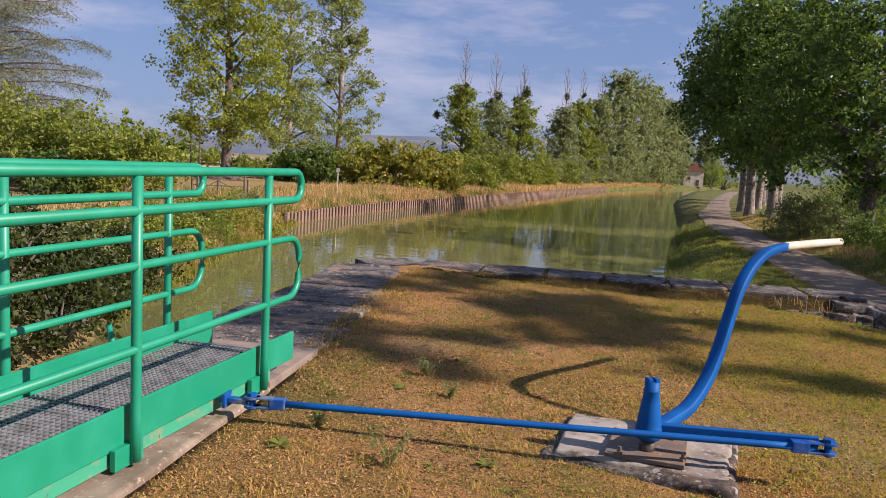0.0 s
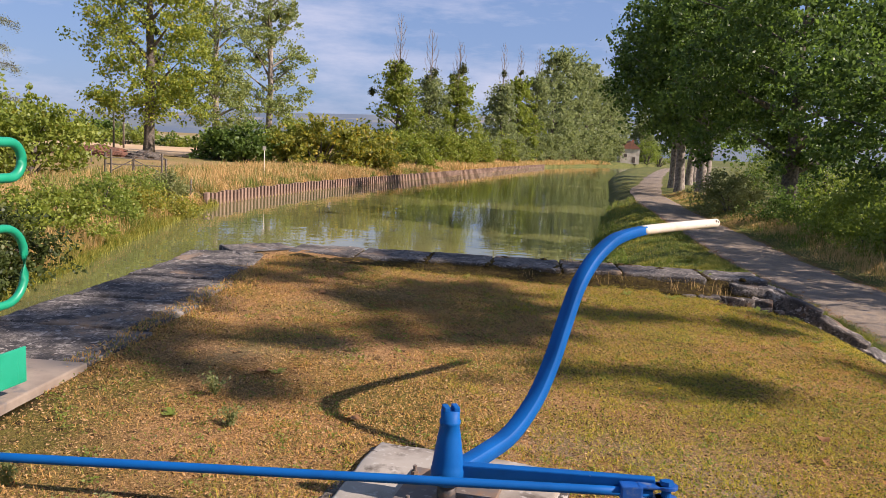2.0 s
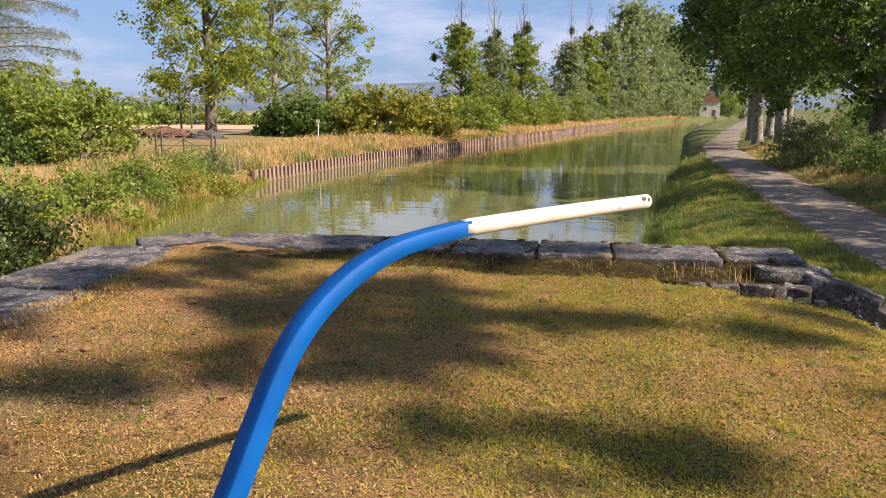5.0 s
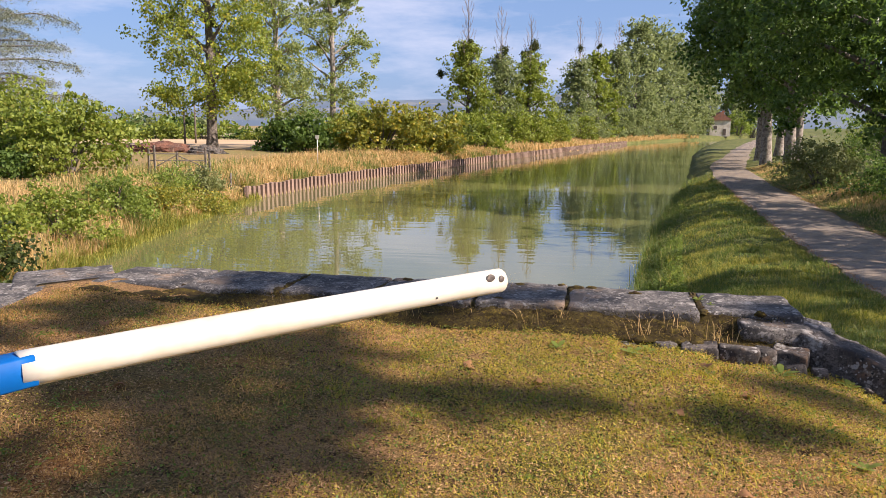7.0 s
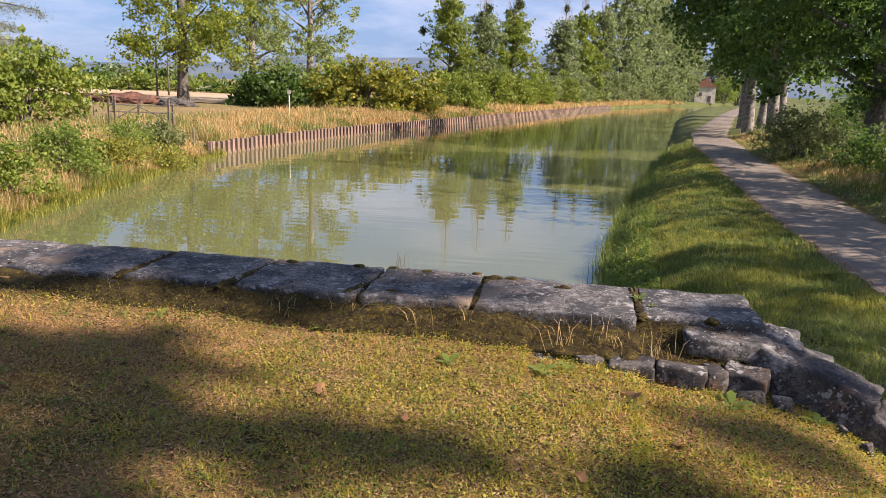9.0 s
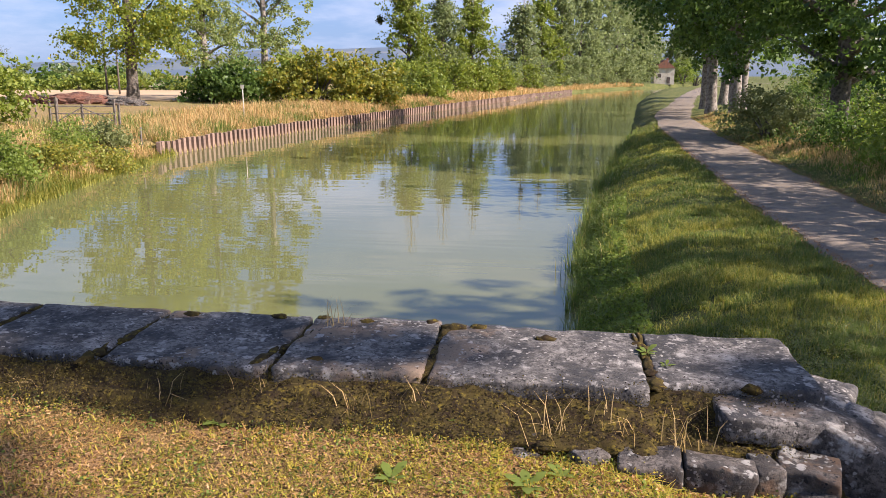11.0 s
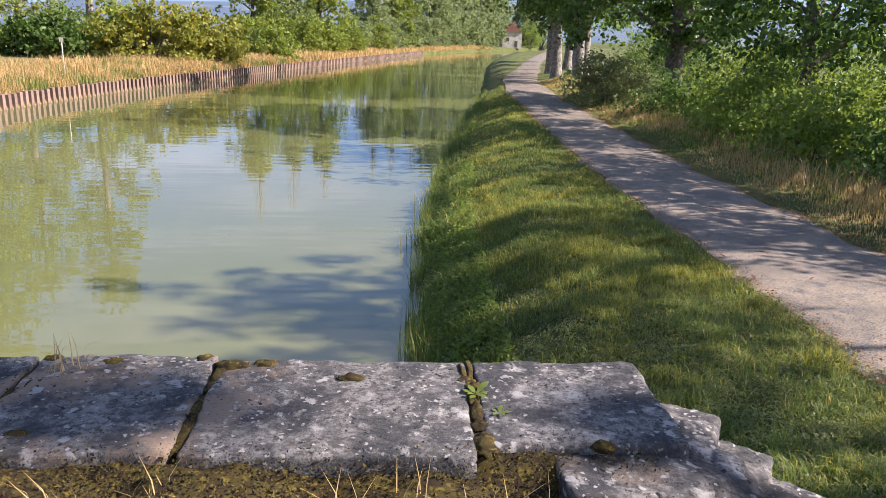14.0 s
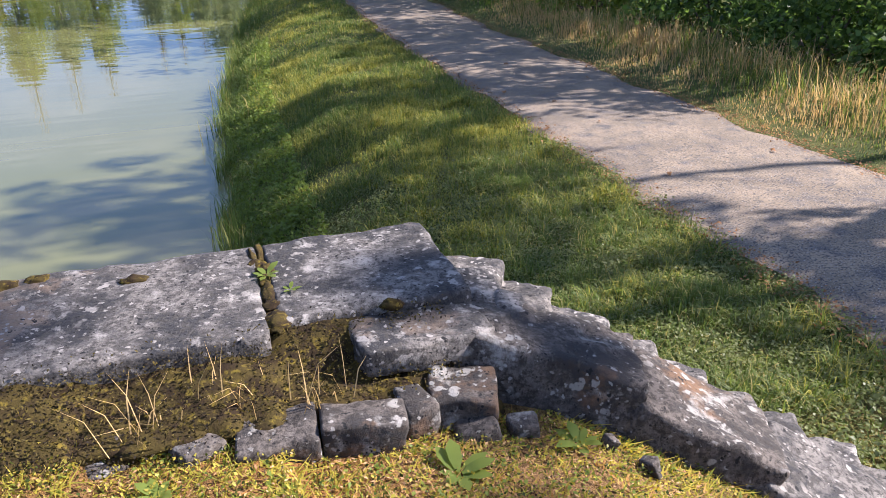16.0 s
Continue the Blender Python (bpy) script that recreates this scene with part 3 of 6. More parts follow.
# retaining walls under the coping, down to the bed
bm = bmesh.new()
box(bm, 3.6, 9.1, -1.95, 6.0, 0.5, 3.6)
box(bm, 0.42, 6.2, -1.95, 0.85, 5.6, 3.6)
box(bm, 0.84, -0.9, -1.95, 0.5, 7.3, 3.5)
wall = link_bm("wall_canal", bm, M_RUBBLE)
tagged(wall, "rough stone retaining wall of the lock island", "wall", kind="structure")
# lower course and rubble in front of the coping
course = thing("footing_course", (6.0, 8.4, -0.1), "broken row of rough footing stones half sunk in turf", "stones", kind="structure")
low = ((3.6, 8.5, 0.02, 0.5, 0.14, 0.16, 2), (4.35, 8.46, 0.0, 0.4, 0.14, 0.16, -3), (4.95, 8.42, 0.03, 0.3, 0.14, 0.16, 3), (5.42, 8.4, 0.03, 0.24, 0.12, 0.16, 12), (5.72, 8.38, 0.05, 0.13, 0.12, 0.16, 30),
       (5.97, 8.38, 0.045, 0.24, 0.18, 0.17, -4), (6.22, 8.35, 0.052, 0.25, 0.16, 0.19, -8), (6.40, 8.40, 0.04, 0.10, 0.16, 0.2, 6), (6.57, 8.43, 0.03, 0.22, 0.2, 0.22, -18), (6.2, 8.19, -0.07, 0.3, 0.1, 0.1, -5), (6.52, 8.2, -0.10, 0.22, 0.14, 0.14, -14),
       (5.55, 8.5, 0.06, 0.16, 0.1, 0.12, 40), (5.15, 8.5, 0.05, 0.14, 0.1, 0.12, -20))
for i, (x, y, top, sx, sy, sz, tn) in enumerate(low):
    stone("footing_stone", x, y, top, sx, sy, sz, 70 + i, M_RUBBLE, course, tn, (random.uniform(-4, 4), random.uniform(-4, 4)), 0.014, 0.012, 6)
# mossy earth banked against the slabs
mx_, my_ = np.linspace(1.0, 6.72, 180), np.linspace(0, 1, 14)
mv = []
for u in my_:
    for xx in mx_:
        q = Vector((xx * 3, u * 3, 1))
        zz = -0.02 + 0.185 * u ** 0.7 * min(1, (6.8 - xx) * 3) + 0.045 * noise.noise(q) + 0.03 * noise.noise(q * 3.1)
        mv.append((xx, 8.36 + 0.36 * u + 0.06 * noise.noise(q * 0.7 + Vector((9, 0, 0))), float(ground_z(xx, 8.36)) * (1 - u) + zz))
mi = (np.arange(13)[:, None] * 180 + np.arange(179)[None]).ravel()
tagged(mesh_np("moss_bank", mv, np.stack([mi, mi + 1, mi + 181, mi + 180], 1), M_MOSS, None, True), "dark mossy earth banked against the coping slabs", "moss", kind="stuff")
# the wing wall that steps down to the towpath
wing = thing("wing_wall", (7.4, 8.8, -0.3), "wing wall of worn stone blocks stepping down to the towpath", "wall", kind="structure")
# stepped outer blocks, each nose a little lower than the last
for k in range(-1, 8):
    ex, ey, ez = 7.21 + 0.195 * k, 9.14 - 0.105 * k, -0.07 - 0.115 * k
    r = random.Random(120 + k)
    stone("wing_step", ex - 0.16 - 0.13, ey + 0.08 - 0.25, ez + 0.015, 0.40, 0.58, 0.5, 120 + k, M_STONE, wing, -27 + r.uniform(-4, 4), (0, 7 + r.uniform(-3, 3)), 0.018, 0.028, 8)
# sloping inner slabs with a broken corner piece over them
wing_slabs = ((6.95, 8.60, 0.04, 0.66, 0.42, 0.3, -24, 17), (7.42, 8.36, -0.22, 0.56, 0.46, 0.34, -30, 25), (7.80, 8.10, -0.47, 0.52, 0.48, 0.36, -38, 24), (8.12, 7.80, -0.72, 0.5, 0.46, 0.36, -48, 20), (8.34, 7.48, -0.92, 0.46, 0.4, 0.34, -58, 14))
for i, (x, y, top, sx, sy, sz, tn, dip) in enumerate(wing_slabs):
    stone("wing_slab", x, y, top, sx, sy, sz, 140 + i, M_RUBBLE if i < 2 else M_STONE, wing, tn, (-6, dip), 0.022, 0.022, 9)
wing_bits = ((6.50, 8.63, 0.15, 0.46, 0.24, 0.12, 4, 3), (6.75, 8.70, 0.12, 0.13, 0.16, 0.14, 30, 12), (6.86, 8.76, 0.10, 0.10, 0.2, 0.14, -20, 16), (6.80, 8.95, 0.10, 0.18, 0.3, 0.2, -12, 10), (6.95, 8.86, 0.04, 0.16, 0.15, 0.14, 18, 22))
for i, (x, y, top, sx, sy, sz, tn, dip) in enumerate(wing_bits):
    stone("broken_stone", x, y, top, sx, sy, sz, 150 + i, M_STONE, wing, tn, (0, dip), 0.018, 0.014, 6)
for i in range(9):
    u = i / 8
    x, y = 6.6 + 1.4 * u + random.uniform(-0.08, 0.08), 8.30 - 0.9 * u ** 1.3 + random.uniform(-0.08, 0.08)
    s = random.uniform(0.04, 0.09)
    stone("wing_rubble", x, y, float(ground_z(x, y)) + s * 0.75, s * 1.5, s, s * 1.2, 160 + i, M_RUBBLE, wing, random.uniform(0, 180), (random.uniform(-25, 25), random.uniform(-25, 25)), 0.02, s * 0.18, 2)

# ---- lock gate with walkway ----
gate = thing("lock_gate", (1.176, 2.67, 0.18), "green-painted steel lock gate walkway with tubular handrails", "lock gate")
GD = Matrix.Translation((1.176, 2.67, 0)) @ Matrix.Rotation(math.atan2(-0.087, 0.996), 4, "Z")


def gl(s, o, z):
    """A place on the gate: s along it, o to the water side, z height."""
    return GD @ Vector((-o, s, z))


def gpath(pts, n):
    return smooth_path([tuple(gl(*q)) for q in pts], n)


GI = gate.matrix_basis.inverted()


def gate_tube(name, pts, r, label="", n=40, mat=None):
    ob = tubes(name, [(np.array([tuple(gl(*q)) for q in pts]) if n == 0 else gpath(pts, n), r)], mat or M_GREEN, None, 12, label)
    ob.data.transform(Matrix.Translation(-gate.location))
    ob.parent = gate
    return ob


def u_loop(o, z1, z2, end, r=0.09):
    """Rail out at z1, round the end, back at z2."""
    rr = min(r, (z1 - z2) / 2)
    pts = [(-5.2, o, z1), (end - rr, o, z1)]
    for k in range(1, 7):
        a = math.pi / 2 * k / 6
        pts.append((end - rr + rr * math.sin(a), o, z1 - rr + rr * math.cos(a)))
    for k in range(0, 7):
        a = math.pi / 2 * k / 6
        pts.append((end - rr + rr * math.cos(a), o, z2 + rr - rr * math.sin(a)))
    pts.append((-5.2, o, z2))
    return pts


for o, end, posts in ((0.0, 0.44, (0.0, -1.22, -2.5, -3.8)), (0.69, 0.40, (0.02, -1.25, -2.5, -3.8))):
    gate_tube("handrail", u_loop(o, 1.52, 1.345, end), 0.024, n=0)
    gate_tube("midrail", u_loop(o, 1.10, 0.72, end, 0.14), 0.021, n=0)
    for s in posts:
        gate_tube("post", [(s, o, 0.2), (s, o, 0.4), (s, o, 0.9), (s, o, 1.5)], 0.024, n=0)
gate_tube("strut", [(-0.30, 0.80, 0.30), (-0.26, 0.90, 0.56)], 0.018, n=0)


def gate_box(name, s, o, z, ls, lo, lz, mat, bevel=0.006, label=""):
    bm = bmesh.new()
    box(bm, -o, s, z, lo, ls, lz, None, bevel)
    bm.transform(Matrix.Translation(-gate.location) @ GD)
    return part(name, bm, mat, gate, label)


gate_box("toe_board", -2.33, 0.052, 0.365, 5.65, 0.012, 0.19, M_GREEN, 0.004)
gate_box("toe_board", -2.33, 0.645, 0.41, 5.6, 0.012, 0.27, M_GREEN, 0.004)
gate_box("toe_end", 0.46, 0.052, 0.365, 0.06, 0.014, 0.17, M_GREEN, 0.006)
gate_box("edge_beam", -2.45, 0.075, 0.235, 5.3, 0.03, 0.08, M_GREEN_OLD, 0.004, "faded green bottom beam")
gate_box("edge_beam", -2.45, 0.62, 0.235, 5.3, 0.03, 0.08, M_GREEN_OLD, 0.004)
gate_box("gate_leaf", -2.45, 0.40, -1.6, 5.3, 0.3, 3.4, M_GREEN_OLD, 0.01)
gate_box("foot_flange", -0.02, 0.03, 0.235, 0.2, 0.03, 0.1, M_GREEN, 0.004)
gate_box("foot_flange", -1.24, 0.03, 0.235, 0.2, 0.03, 0.1, M_GREEN, 0.004)
# open steel grating
bm = bmesh.new()
for k in range(19):
    box(bm, -(0.075 + 0.03 * k), -2.5, 0.40, 0.004, 5.2, 0.03)
for k in range(150):
    box(bm, -0.345, 0.08 - 0.035 * k, 0.405, 0.56, 0.004, 0.02)
bm.transform(Matrix.Translation(-gate.location) @ GD)
part("grating", bm, M_GALV, gate, "galvanised open steel grating")
for s in (0.1, -1.32):
    gate_box("grating_bar", s, 0.345, 0.4, 0.012, 0.56, 0.035, M_GALV, 0.002)

# ---- push rod ----
R0, R1 = Vector((1.22, 2.245, 0.262)), Vector((4.36, 2.512, 0.248))
rod = thing("push_rod", tuple(R0), "long blue steel push rod joining the gate to its lever", "push rod")


def under(ob, parent):
    ob.data.transform(Matrix.Translation(-parent.location))
    ob.parent = parent
    return ob


under(tubes("rod", [(np.linspace(tuple(R0 + (R1 - R0) * 0.05), tuple(R1 - (R1 - R0) * 0.02), 12), 0.019)], M_BLUE, None, 12), rod)


def fork(name, at, turn, parent):
    """A clevis: two cheeks, a block and a pin with a nut."""
    m = pose(*at, 0, 0, turn) @ Matrix.Diagonal((1, 0.82, 0.8, 1))
    bm = bmesh.new()
    box(bm, -0.06, 0, 0, 0.09, 0.07, 0.075, None, 0.008)
    for z in (0.032, -0.032):
        box(bm, 0.03, 0, z, 0.13, 0.066, 0.016, None, 0.006)
        c = bmesh.ops.create_cone(bm, cap_ends=True, segments=20, radius1=0.045, radius2=0.045, depth=0.016)
        bmesh.ops.translate(bm, vec=(0.085, 0, z), verts=c["verts"])
    bm.transform(Matrix.Translation(-parent.location) @ m)
    ob = part(name, bm, M_BLUE_WORN, parent)
    bm = bmesh.new()
    c = bmesh.ops.create_cone(bm, cap_ends=True, segments=16, radius1=0.02, radius2=0.02, depth=0.11)
    bmesh.ops.translate(bm, vec=(0.085, 0, 0), verts=c["verts"])
    c = bmesh.ops.create_cone(bm, cap_ends=True, segments=6, radius1=0.032, radius2=0.028, depth=0.02)
    bmesh.ops.translate(bm, vec=(0.085, 0, 0.052), verts=c["verts"])
    bm.transform(Matrix.Translation(-parent.location) @ m)
    part("pin", bm, M_BLUE, parent)
    return ob


fork("clevis", (1.37, 2.256, 0.261), 184.9, rod)
fork("clevis", (4.27, 2.504, 0.253), 4.9, rod)
bm = bmesh.new()
box(bm, 1.18, 2.243, 0.262, 0.16, 0.05, 0.03, None, 0.006)
box(bm, 1.14, 2.243, 0.262, 0.02, 0.09, 0.08, None, 0.005)
part("gate_lug", bm, M_BLUE_WORN, rod).data.transform(Matrix.Translation(-rod.location))

# ---- lever ----
LX, LY = 3.454, 2.608
lever = thing("gate_lever", (LX, LY, 0.06), "blue swan-neck hand lever with white grip on a cast hub", "lever")
LD = np.array((0.593, 0.805, 0.0))


def lathe(profile, segments=28):
    bm = bmesh.new()
    rings = []
    for r, z in profile:
        rings.append([bm.verts.new((r * math.cos(2 * math.pi * k / segments), r * math.sin(2 * math.pi * k / segments), z)) for k in range(segments)])
    for a, b in zip(rings, rings[1:]):
        for k in range(segments):
            bm.faces.new((a[k], a[(k + 1) % segments], b[(k + 1) % segments], b[k]))
    bm.faces.new(rings[0][::-1])
    bm.faces.new(rings[-1])
    return bm


bm = lathe([(0.066, 0.175), (0.073, 0.188), (0.073, 0.235), (0.069, 0.245), (0.066, 0.27), (0.05, 0.38), (0.041, 0.43), (0.045, 0.437), (0.045, 0.45), (0.04, 0.455), (0.041, 0.495)])
part("hub", bm, M_BLUE, lever, "cast blue cone hub", True).data.transform(Matrix.Translation((0, 0, -0.06)))
bm = bmesh.new()
for sx in (-1, 1):
    box(bm, 0.021 * sx, 0, 0.503, 0.026, 0.056, 0.022, None, 0.005)
bm.transform(Matrix.Translation((0, 0, -0.06)) @ Matrix.Rotation(radians(20), 4, "Z"))
part("slot_top", bm, M_BLUE, lever)
bm = lathe([(0.042, 0.05), (0.042, 0.18)], 20)
part("spindle", bm, M_CHIP, lever, "dark steel spindle", True).data.transform(Matrix.Translation((0, 0, -0.06)))
# the curved bar: a flat bar swept along the neck
prof = smooth_path([(0.05, 0.205), (0.24, 0.228), (0.44, 0.27), (0.62, 0.39), (0.745, 0.55), (0.845, 0.74), (0.95, 0.925), (1.09, 1.055), (1.27, 1.14), (1.45, 1.17), (1.62, 1.182)], 60)
tan = np.gradient(prof, axis=0)
tan /= np.linalg.norm(tan, axis=1)[:, None]
nor = np.stack([-tan[:, 1], tan[:, 0]], 1)
side = np.array((-LD[1], LD[0], 0))
u = np.linspace(0, 1, len(prof))
hh = np.interp(u, (0, 0.25, 0.75, 1), (0.034, 0.031, 0.027, 0.024))
hw = np.interp(u, (0, 0.2, 0.8, 1), (0.036, 0.036, 0.032, 0.024))
ring = ((1, 0.86), (0.88, 1), (-0.88, 1), (-1, 0.86), (-1, -0.86), (-0.88, -1), (0.88, -1), (1, -0.86))
vs = []
for i, (s, z) in enumerate(prof):
    for a, b in ring:
        q = np.array((s, z)) + nor[i] * hh[i] * a
        p3 = LD * q[0] + side * hw[i] * b
        vs.append((p3[0], p3[1], q[1] - 0.06))
i = np.arange(len(prof) - 1)[:, None] * 8
j = np.arange(8)[None]
neck = mesh_np("neck", vs, np.stack([i + j, i + (j + 1) % 8, i + 8 + (j + 1) % 8, i + 8 + j], -1).reshape(-1, 4), M_BLUE, lever)
bm = bmesh.new()
bm.from_mesh(neck.data)
bmesh.ops.holes_fill(bm, edges=[e for e in bm.edges if e.is_boundary], sides=0)
bmesh.ops.recalc_face_normals(bm, faces=bm.faces)
bm.to_mesh(neck.data)
bm.free()
gp = [tuple(LD * s + np.array((0, 0, z - 0.06))) for s, z in ((1.60, 1.182), (1.9, 1.184), (2.3, 1.183), (2.645, 1.18))]
grip = tubes("grip", [(smooth_path(gp, 20), 0.029)], M_WHITE, lever, 16, "white-painted grip with chipped end")
for s, h, w, dz, off in ((2.59, 0.02, 0.028, 0.012, 0.026), (2.625, 0.018, 0.02, 0.006, 0.027), (2.42, 0.005, 0.006, -0.008, 0.028)):
    bm = bmesh.new()
    bmesh.ops.create_icosphere(bm, subdivisions=2, radius=0.5)
    for v in bm.verts:
        v.co *= 1 + 0.3 * noise.noise(v.co * 3 + Vector((s * 9, 0, 0)))
    bmesh.ops.scale(bm, vec=(w, 0.006, h), verts=bm.verts)
    p3 = LD * s - side * off
    bm.transform(pose(p3[0], p3[1], 1.183 + dz - 0.06, 0, 0, math.degrees(math.atan2(LD[1], LD[0]))))
    part("chip", bm, M_CHIP, lever, "bare dark metal chip in the paint")
# crank arm out to the rod
arm_end = Vector((4.30 - LX, 2.51 - LY, 0))
ang = math.degrees(math.atan2(arm_end.y, arm_end.x))
bm = bmesh.new()
box(bm, 0.46, 0.012, 0.225, 0.80, 0.05, 0.07, None, 0.006)
for v in bm.verts:
    if v.co.x > 0.5:
        v.co.y *= 0.8
        v.co.z = 0.262 + (v.co.z - 0.205) * 0.7
bm.transform(Matrix.Translation((0, 0, -0.06)) @ pose(0, 0, 0, 0, 0, ang + 1.0))
part("crank_arm", bm, M_BLUE, lever)

# ---- concrete pad with plate ----
pad = thing("concrete_pad", (3.46, 2.87, -0.1), "crumbling concrete footing block under the lever", "footing")
stone("block", 3.46, 2.79, 0.082, 0.94, 0.72, 0.30, 300, M_CONCRETE, pad, -10, (0, 0), 0.014, 0.02, 9)
stone("skirt", 3.45, 2.76, 0.055, 1.04, 0.82, 0.28, 301, M_RUBBLE, pad, -12, (0, 0), 0.03, 0.03, 9, "dark crumbled lower edge of the footing")
plate = thing("base_plate", (3.46, 2.66, 0.034), "rusty steel base plate bolted to the footing", "plate")
plate.location.z = 0.081
bm = bmesh.new()
box(bm, 0, 0, 0.012, 0.42, 0.40, 0.024, pose(0, 0, 0, 0, 0, -10), 0.004)
part("plate", bm, M_PLATE, plate)
for dx, dy in ((-0.16, -0.16), (0.17, -0.17), (-0.17, 0.15), (0.16, 0.16)):
    bm = bmesh.new()
    c = bmesh.ops.create_cone(bm, cap_ends=True, segments=6, radius1=0.018, radius2=0.018, depth=0.016)
    bmesh.ops.translate(bm, vec=(dx, dy, 0.032), verts=c["verts"])
    c = bmesh.ops.create_cone(bm, cap_ends=True, segments=10, radius1=0.009, radius2=0.009, depth=0.03)
    bmesh.ops.translate(bm, vec=(dx, dy, 0.05), verts=c["verts"])
    part("bolt", bm, M_PLATE, plate)

# ---- trees and shrubs ----


def limbs_of(rng, top, height, spread, count, r0, start=0.25, up=0.55, curve=0.15):
    """Limbs from a trunk that ends at top: a list of (path, radii)."""
    out = []
    for k in range(count):
        u = start + (0.97 - start) * (k + rng.uniform(0, 0.8)) / count
        th = k * 2.4 + rng.uniform(-0.5, 0.5)
        ln = spread * (1.0 - 0.55 * abs(u - 0.5)) * rng.uniform(0.7, 1.1)
        b = np.array((0, 0, height * u)) + top[None][0] * u
        d = np.array((math.cos(th), math.sin(th), up * rng.uniform(0.6, 1.3)))
        pts = [b, b + d * ln * 0.5 + np.array((0, 0, curve * ln * 0.3)), b + d * ln * np.array((1, 1, 1.05)) + rng.normal(size=3) * 0.08 * ln]
        r = r0 * (1 - 0.75 * u) * 0.55
        out.append((smooth_path(pts, 6), np.linspace(r, r * 0.15, 6)))
    return out


def sprays(rng, c, clump_r, leaves, subs=9):
    """Leaf places: each clump breaks up into small sprays with gaps between them."""
    k = np.repeat(np.arange(len(c)), subs)
    rad = clump_r * rng.uniform(0.6, 1.35, len(c))[k]
    sub = c[k] + rng.normal(size=(len(k), 3)) * np.array((0.62, 0.62, 0.5)) * rad[:, None]
    w = rng.uniform(0.2, 1.8, len(k))
    idx = rng.choice(len(k), leaves, p=w / w.sum())
    return sub[idx] + rng.normal(size=(leaves, 3)) * np.array((0.25, 0.25, 0.17)) * rad[idx][:, None]


def tree(name, at, label, height, trunk_r, seed, leaf_mat, crown, leaves, leaf, clumps, clump_r, bark=None, limb_n=16, spread=3.0, start=0.25, up=0.5, flat=0.0, droop=0.0, category="tree", group="", lean=(0, 0), extra=None):
    """crown: function (rng, n) giving n clump centres in the tree's own metres."""
    rng = np.random.default_rng(seed)
    e = thing(name, at, label, category, group)
    top = np.array((lean[0], lean[1], 0.0))
    tp = smooth_path([(0, 0, -0.4), (top[0] * 0.3 + rng.normal() * 0.01 * height, top[1] * 0.3 + rng.normal() * 0.01 * height, height * 0.35), (top[0] * 0.7 + rng.normal() * 0.012 * height, top[1] * 0.7, height * 0.7), (top[0], top[1], height * 0.97)], 16)
    tr = trunk_r * np.interp(np.linspace(0, 1, 16), (0, 0.06, 0.5, 1), (1.35, 1.0, 0.6, 0.06))
    runs = [(tp, tr)] + limbs_of(rng, top, height, spread, limb_n, trunk_r, start, up)
    tubes("trunk", runs, bark or M_BARK, e, 8, caps=False)
    c = crown(rng, clumps)
    v, f = leaf_quads(sprays(rng, c, clump_r, leaves), leaf, rng, flat, droop)
    mesh_np("crown", v, f, leaf_mat, e)
    if extra:
        extra(e, rng)
    return e


def column(h0, h1, r0, r1, hollow=0.35):
    """Clump centres in an upright body, r0 wide low down and r1 at the top, fuller outside."""
    def f(rng, n):
        u = rng.uniform(0, 1, n)
        r = np.interp(u, (0, 0.3, 0.7, 1), (r0 * 0.75, r0, (r0 + r1) / 2, r1)) * np.sqrt(rng.uniform(hollow ** 2, 1, n)) * rng.uniform(0.8, 1.2, n)
        th = rng.uniform(0, 2 * math.pi, n)
        return np.stack([r * np.cos(th), r * np.sin(th), h0 + (h1 - h0) * u], 1)
    return f


def dome(rx, ry, z0, z1, hollow=0.45):
    """Clump centres in a broad rounded crown."""
    def f(rng, n):
        d = rng.normal(size=(n, 3))
        d /= np.linalg.norm(d, axis=1)[:, None]
        k = np.cbrt(rng.uniform(hollow ** 3, 1, n))[:, None] * rng.uniform(0.85, 1.15, (n, 1))
        return d * k * np.array((rx, ry, (z1 - z0) / 2)) + np.array((0, 0, (z0 + z1) / 2))
    return f


def shrub(name, at, label, rx, ry, h, seed, mat, leaves, leaf, clumps=40, clump_r=0.5, category="bush", group="", up=0.0):
    """A bush: many stems from the ground and a ragged crown that reaches it."""
    rng = np.random.default_rng(seed)
    e = thing(name, at, label, category, group)
    d = rng.normal(size=(clumps, 3))
    d /= np.linalg.norm(d, axis=1)[:, None]
    d[:, 2] = np.abs(d[:, 2])
    c = d * np.cbrt(rng.uniform(0.25, 1, clumps))[:, None] * rng.uniform(0.8, 1.2, (clumps, 1)) * np.array((rx, ry, h * 0.88))
    c[:, 2] += 0.1 * h
    runs = []
    for k in range(min(clumps, 14)):
        p = c[k]
        runs.append((smooth_path([(p[0] * 0.08, p[1] * 0.08, -0.15), (p[0] * 0.4, p[1] * 0.4, p[2] * 0.6), tuple(p)], 6), np.linspace(0.02 * h + 0.01, 0.006, 6)))
    tubes("stem", runs, M_BARK, e, 5, caps=False)
    q = sprays(rng, c, clump_r, leaves)
    q[:, 2] = np.maximum(q[:, 2], 0.02)
    v, f = leaf_quads(q, leaf, rng, 0.0, -up)
    mesh_np("foliage", v, f, mat, e)
    return e


def gz1(x, y):
    return float(ground_z(x, y))


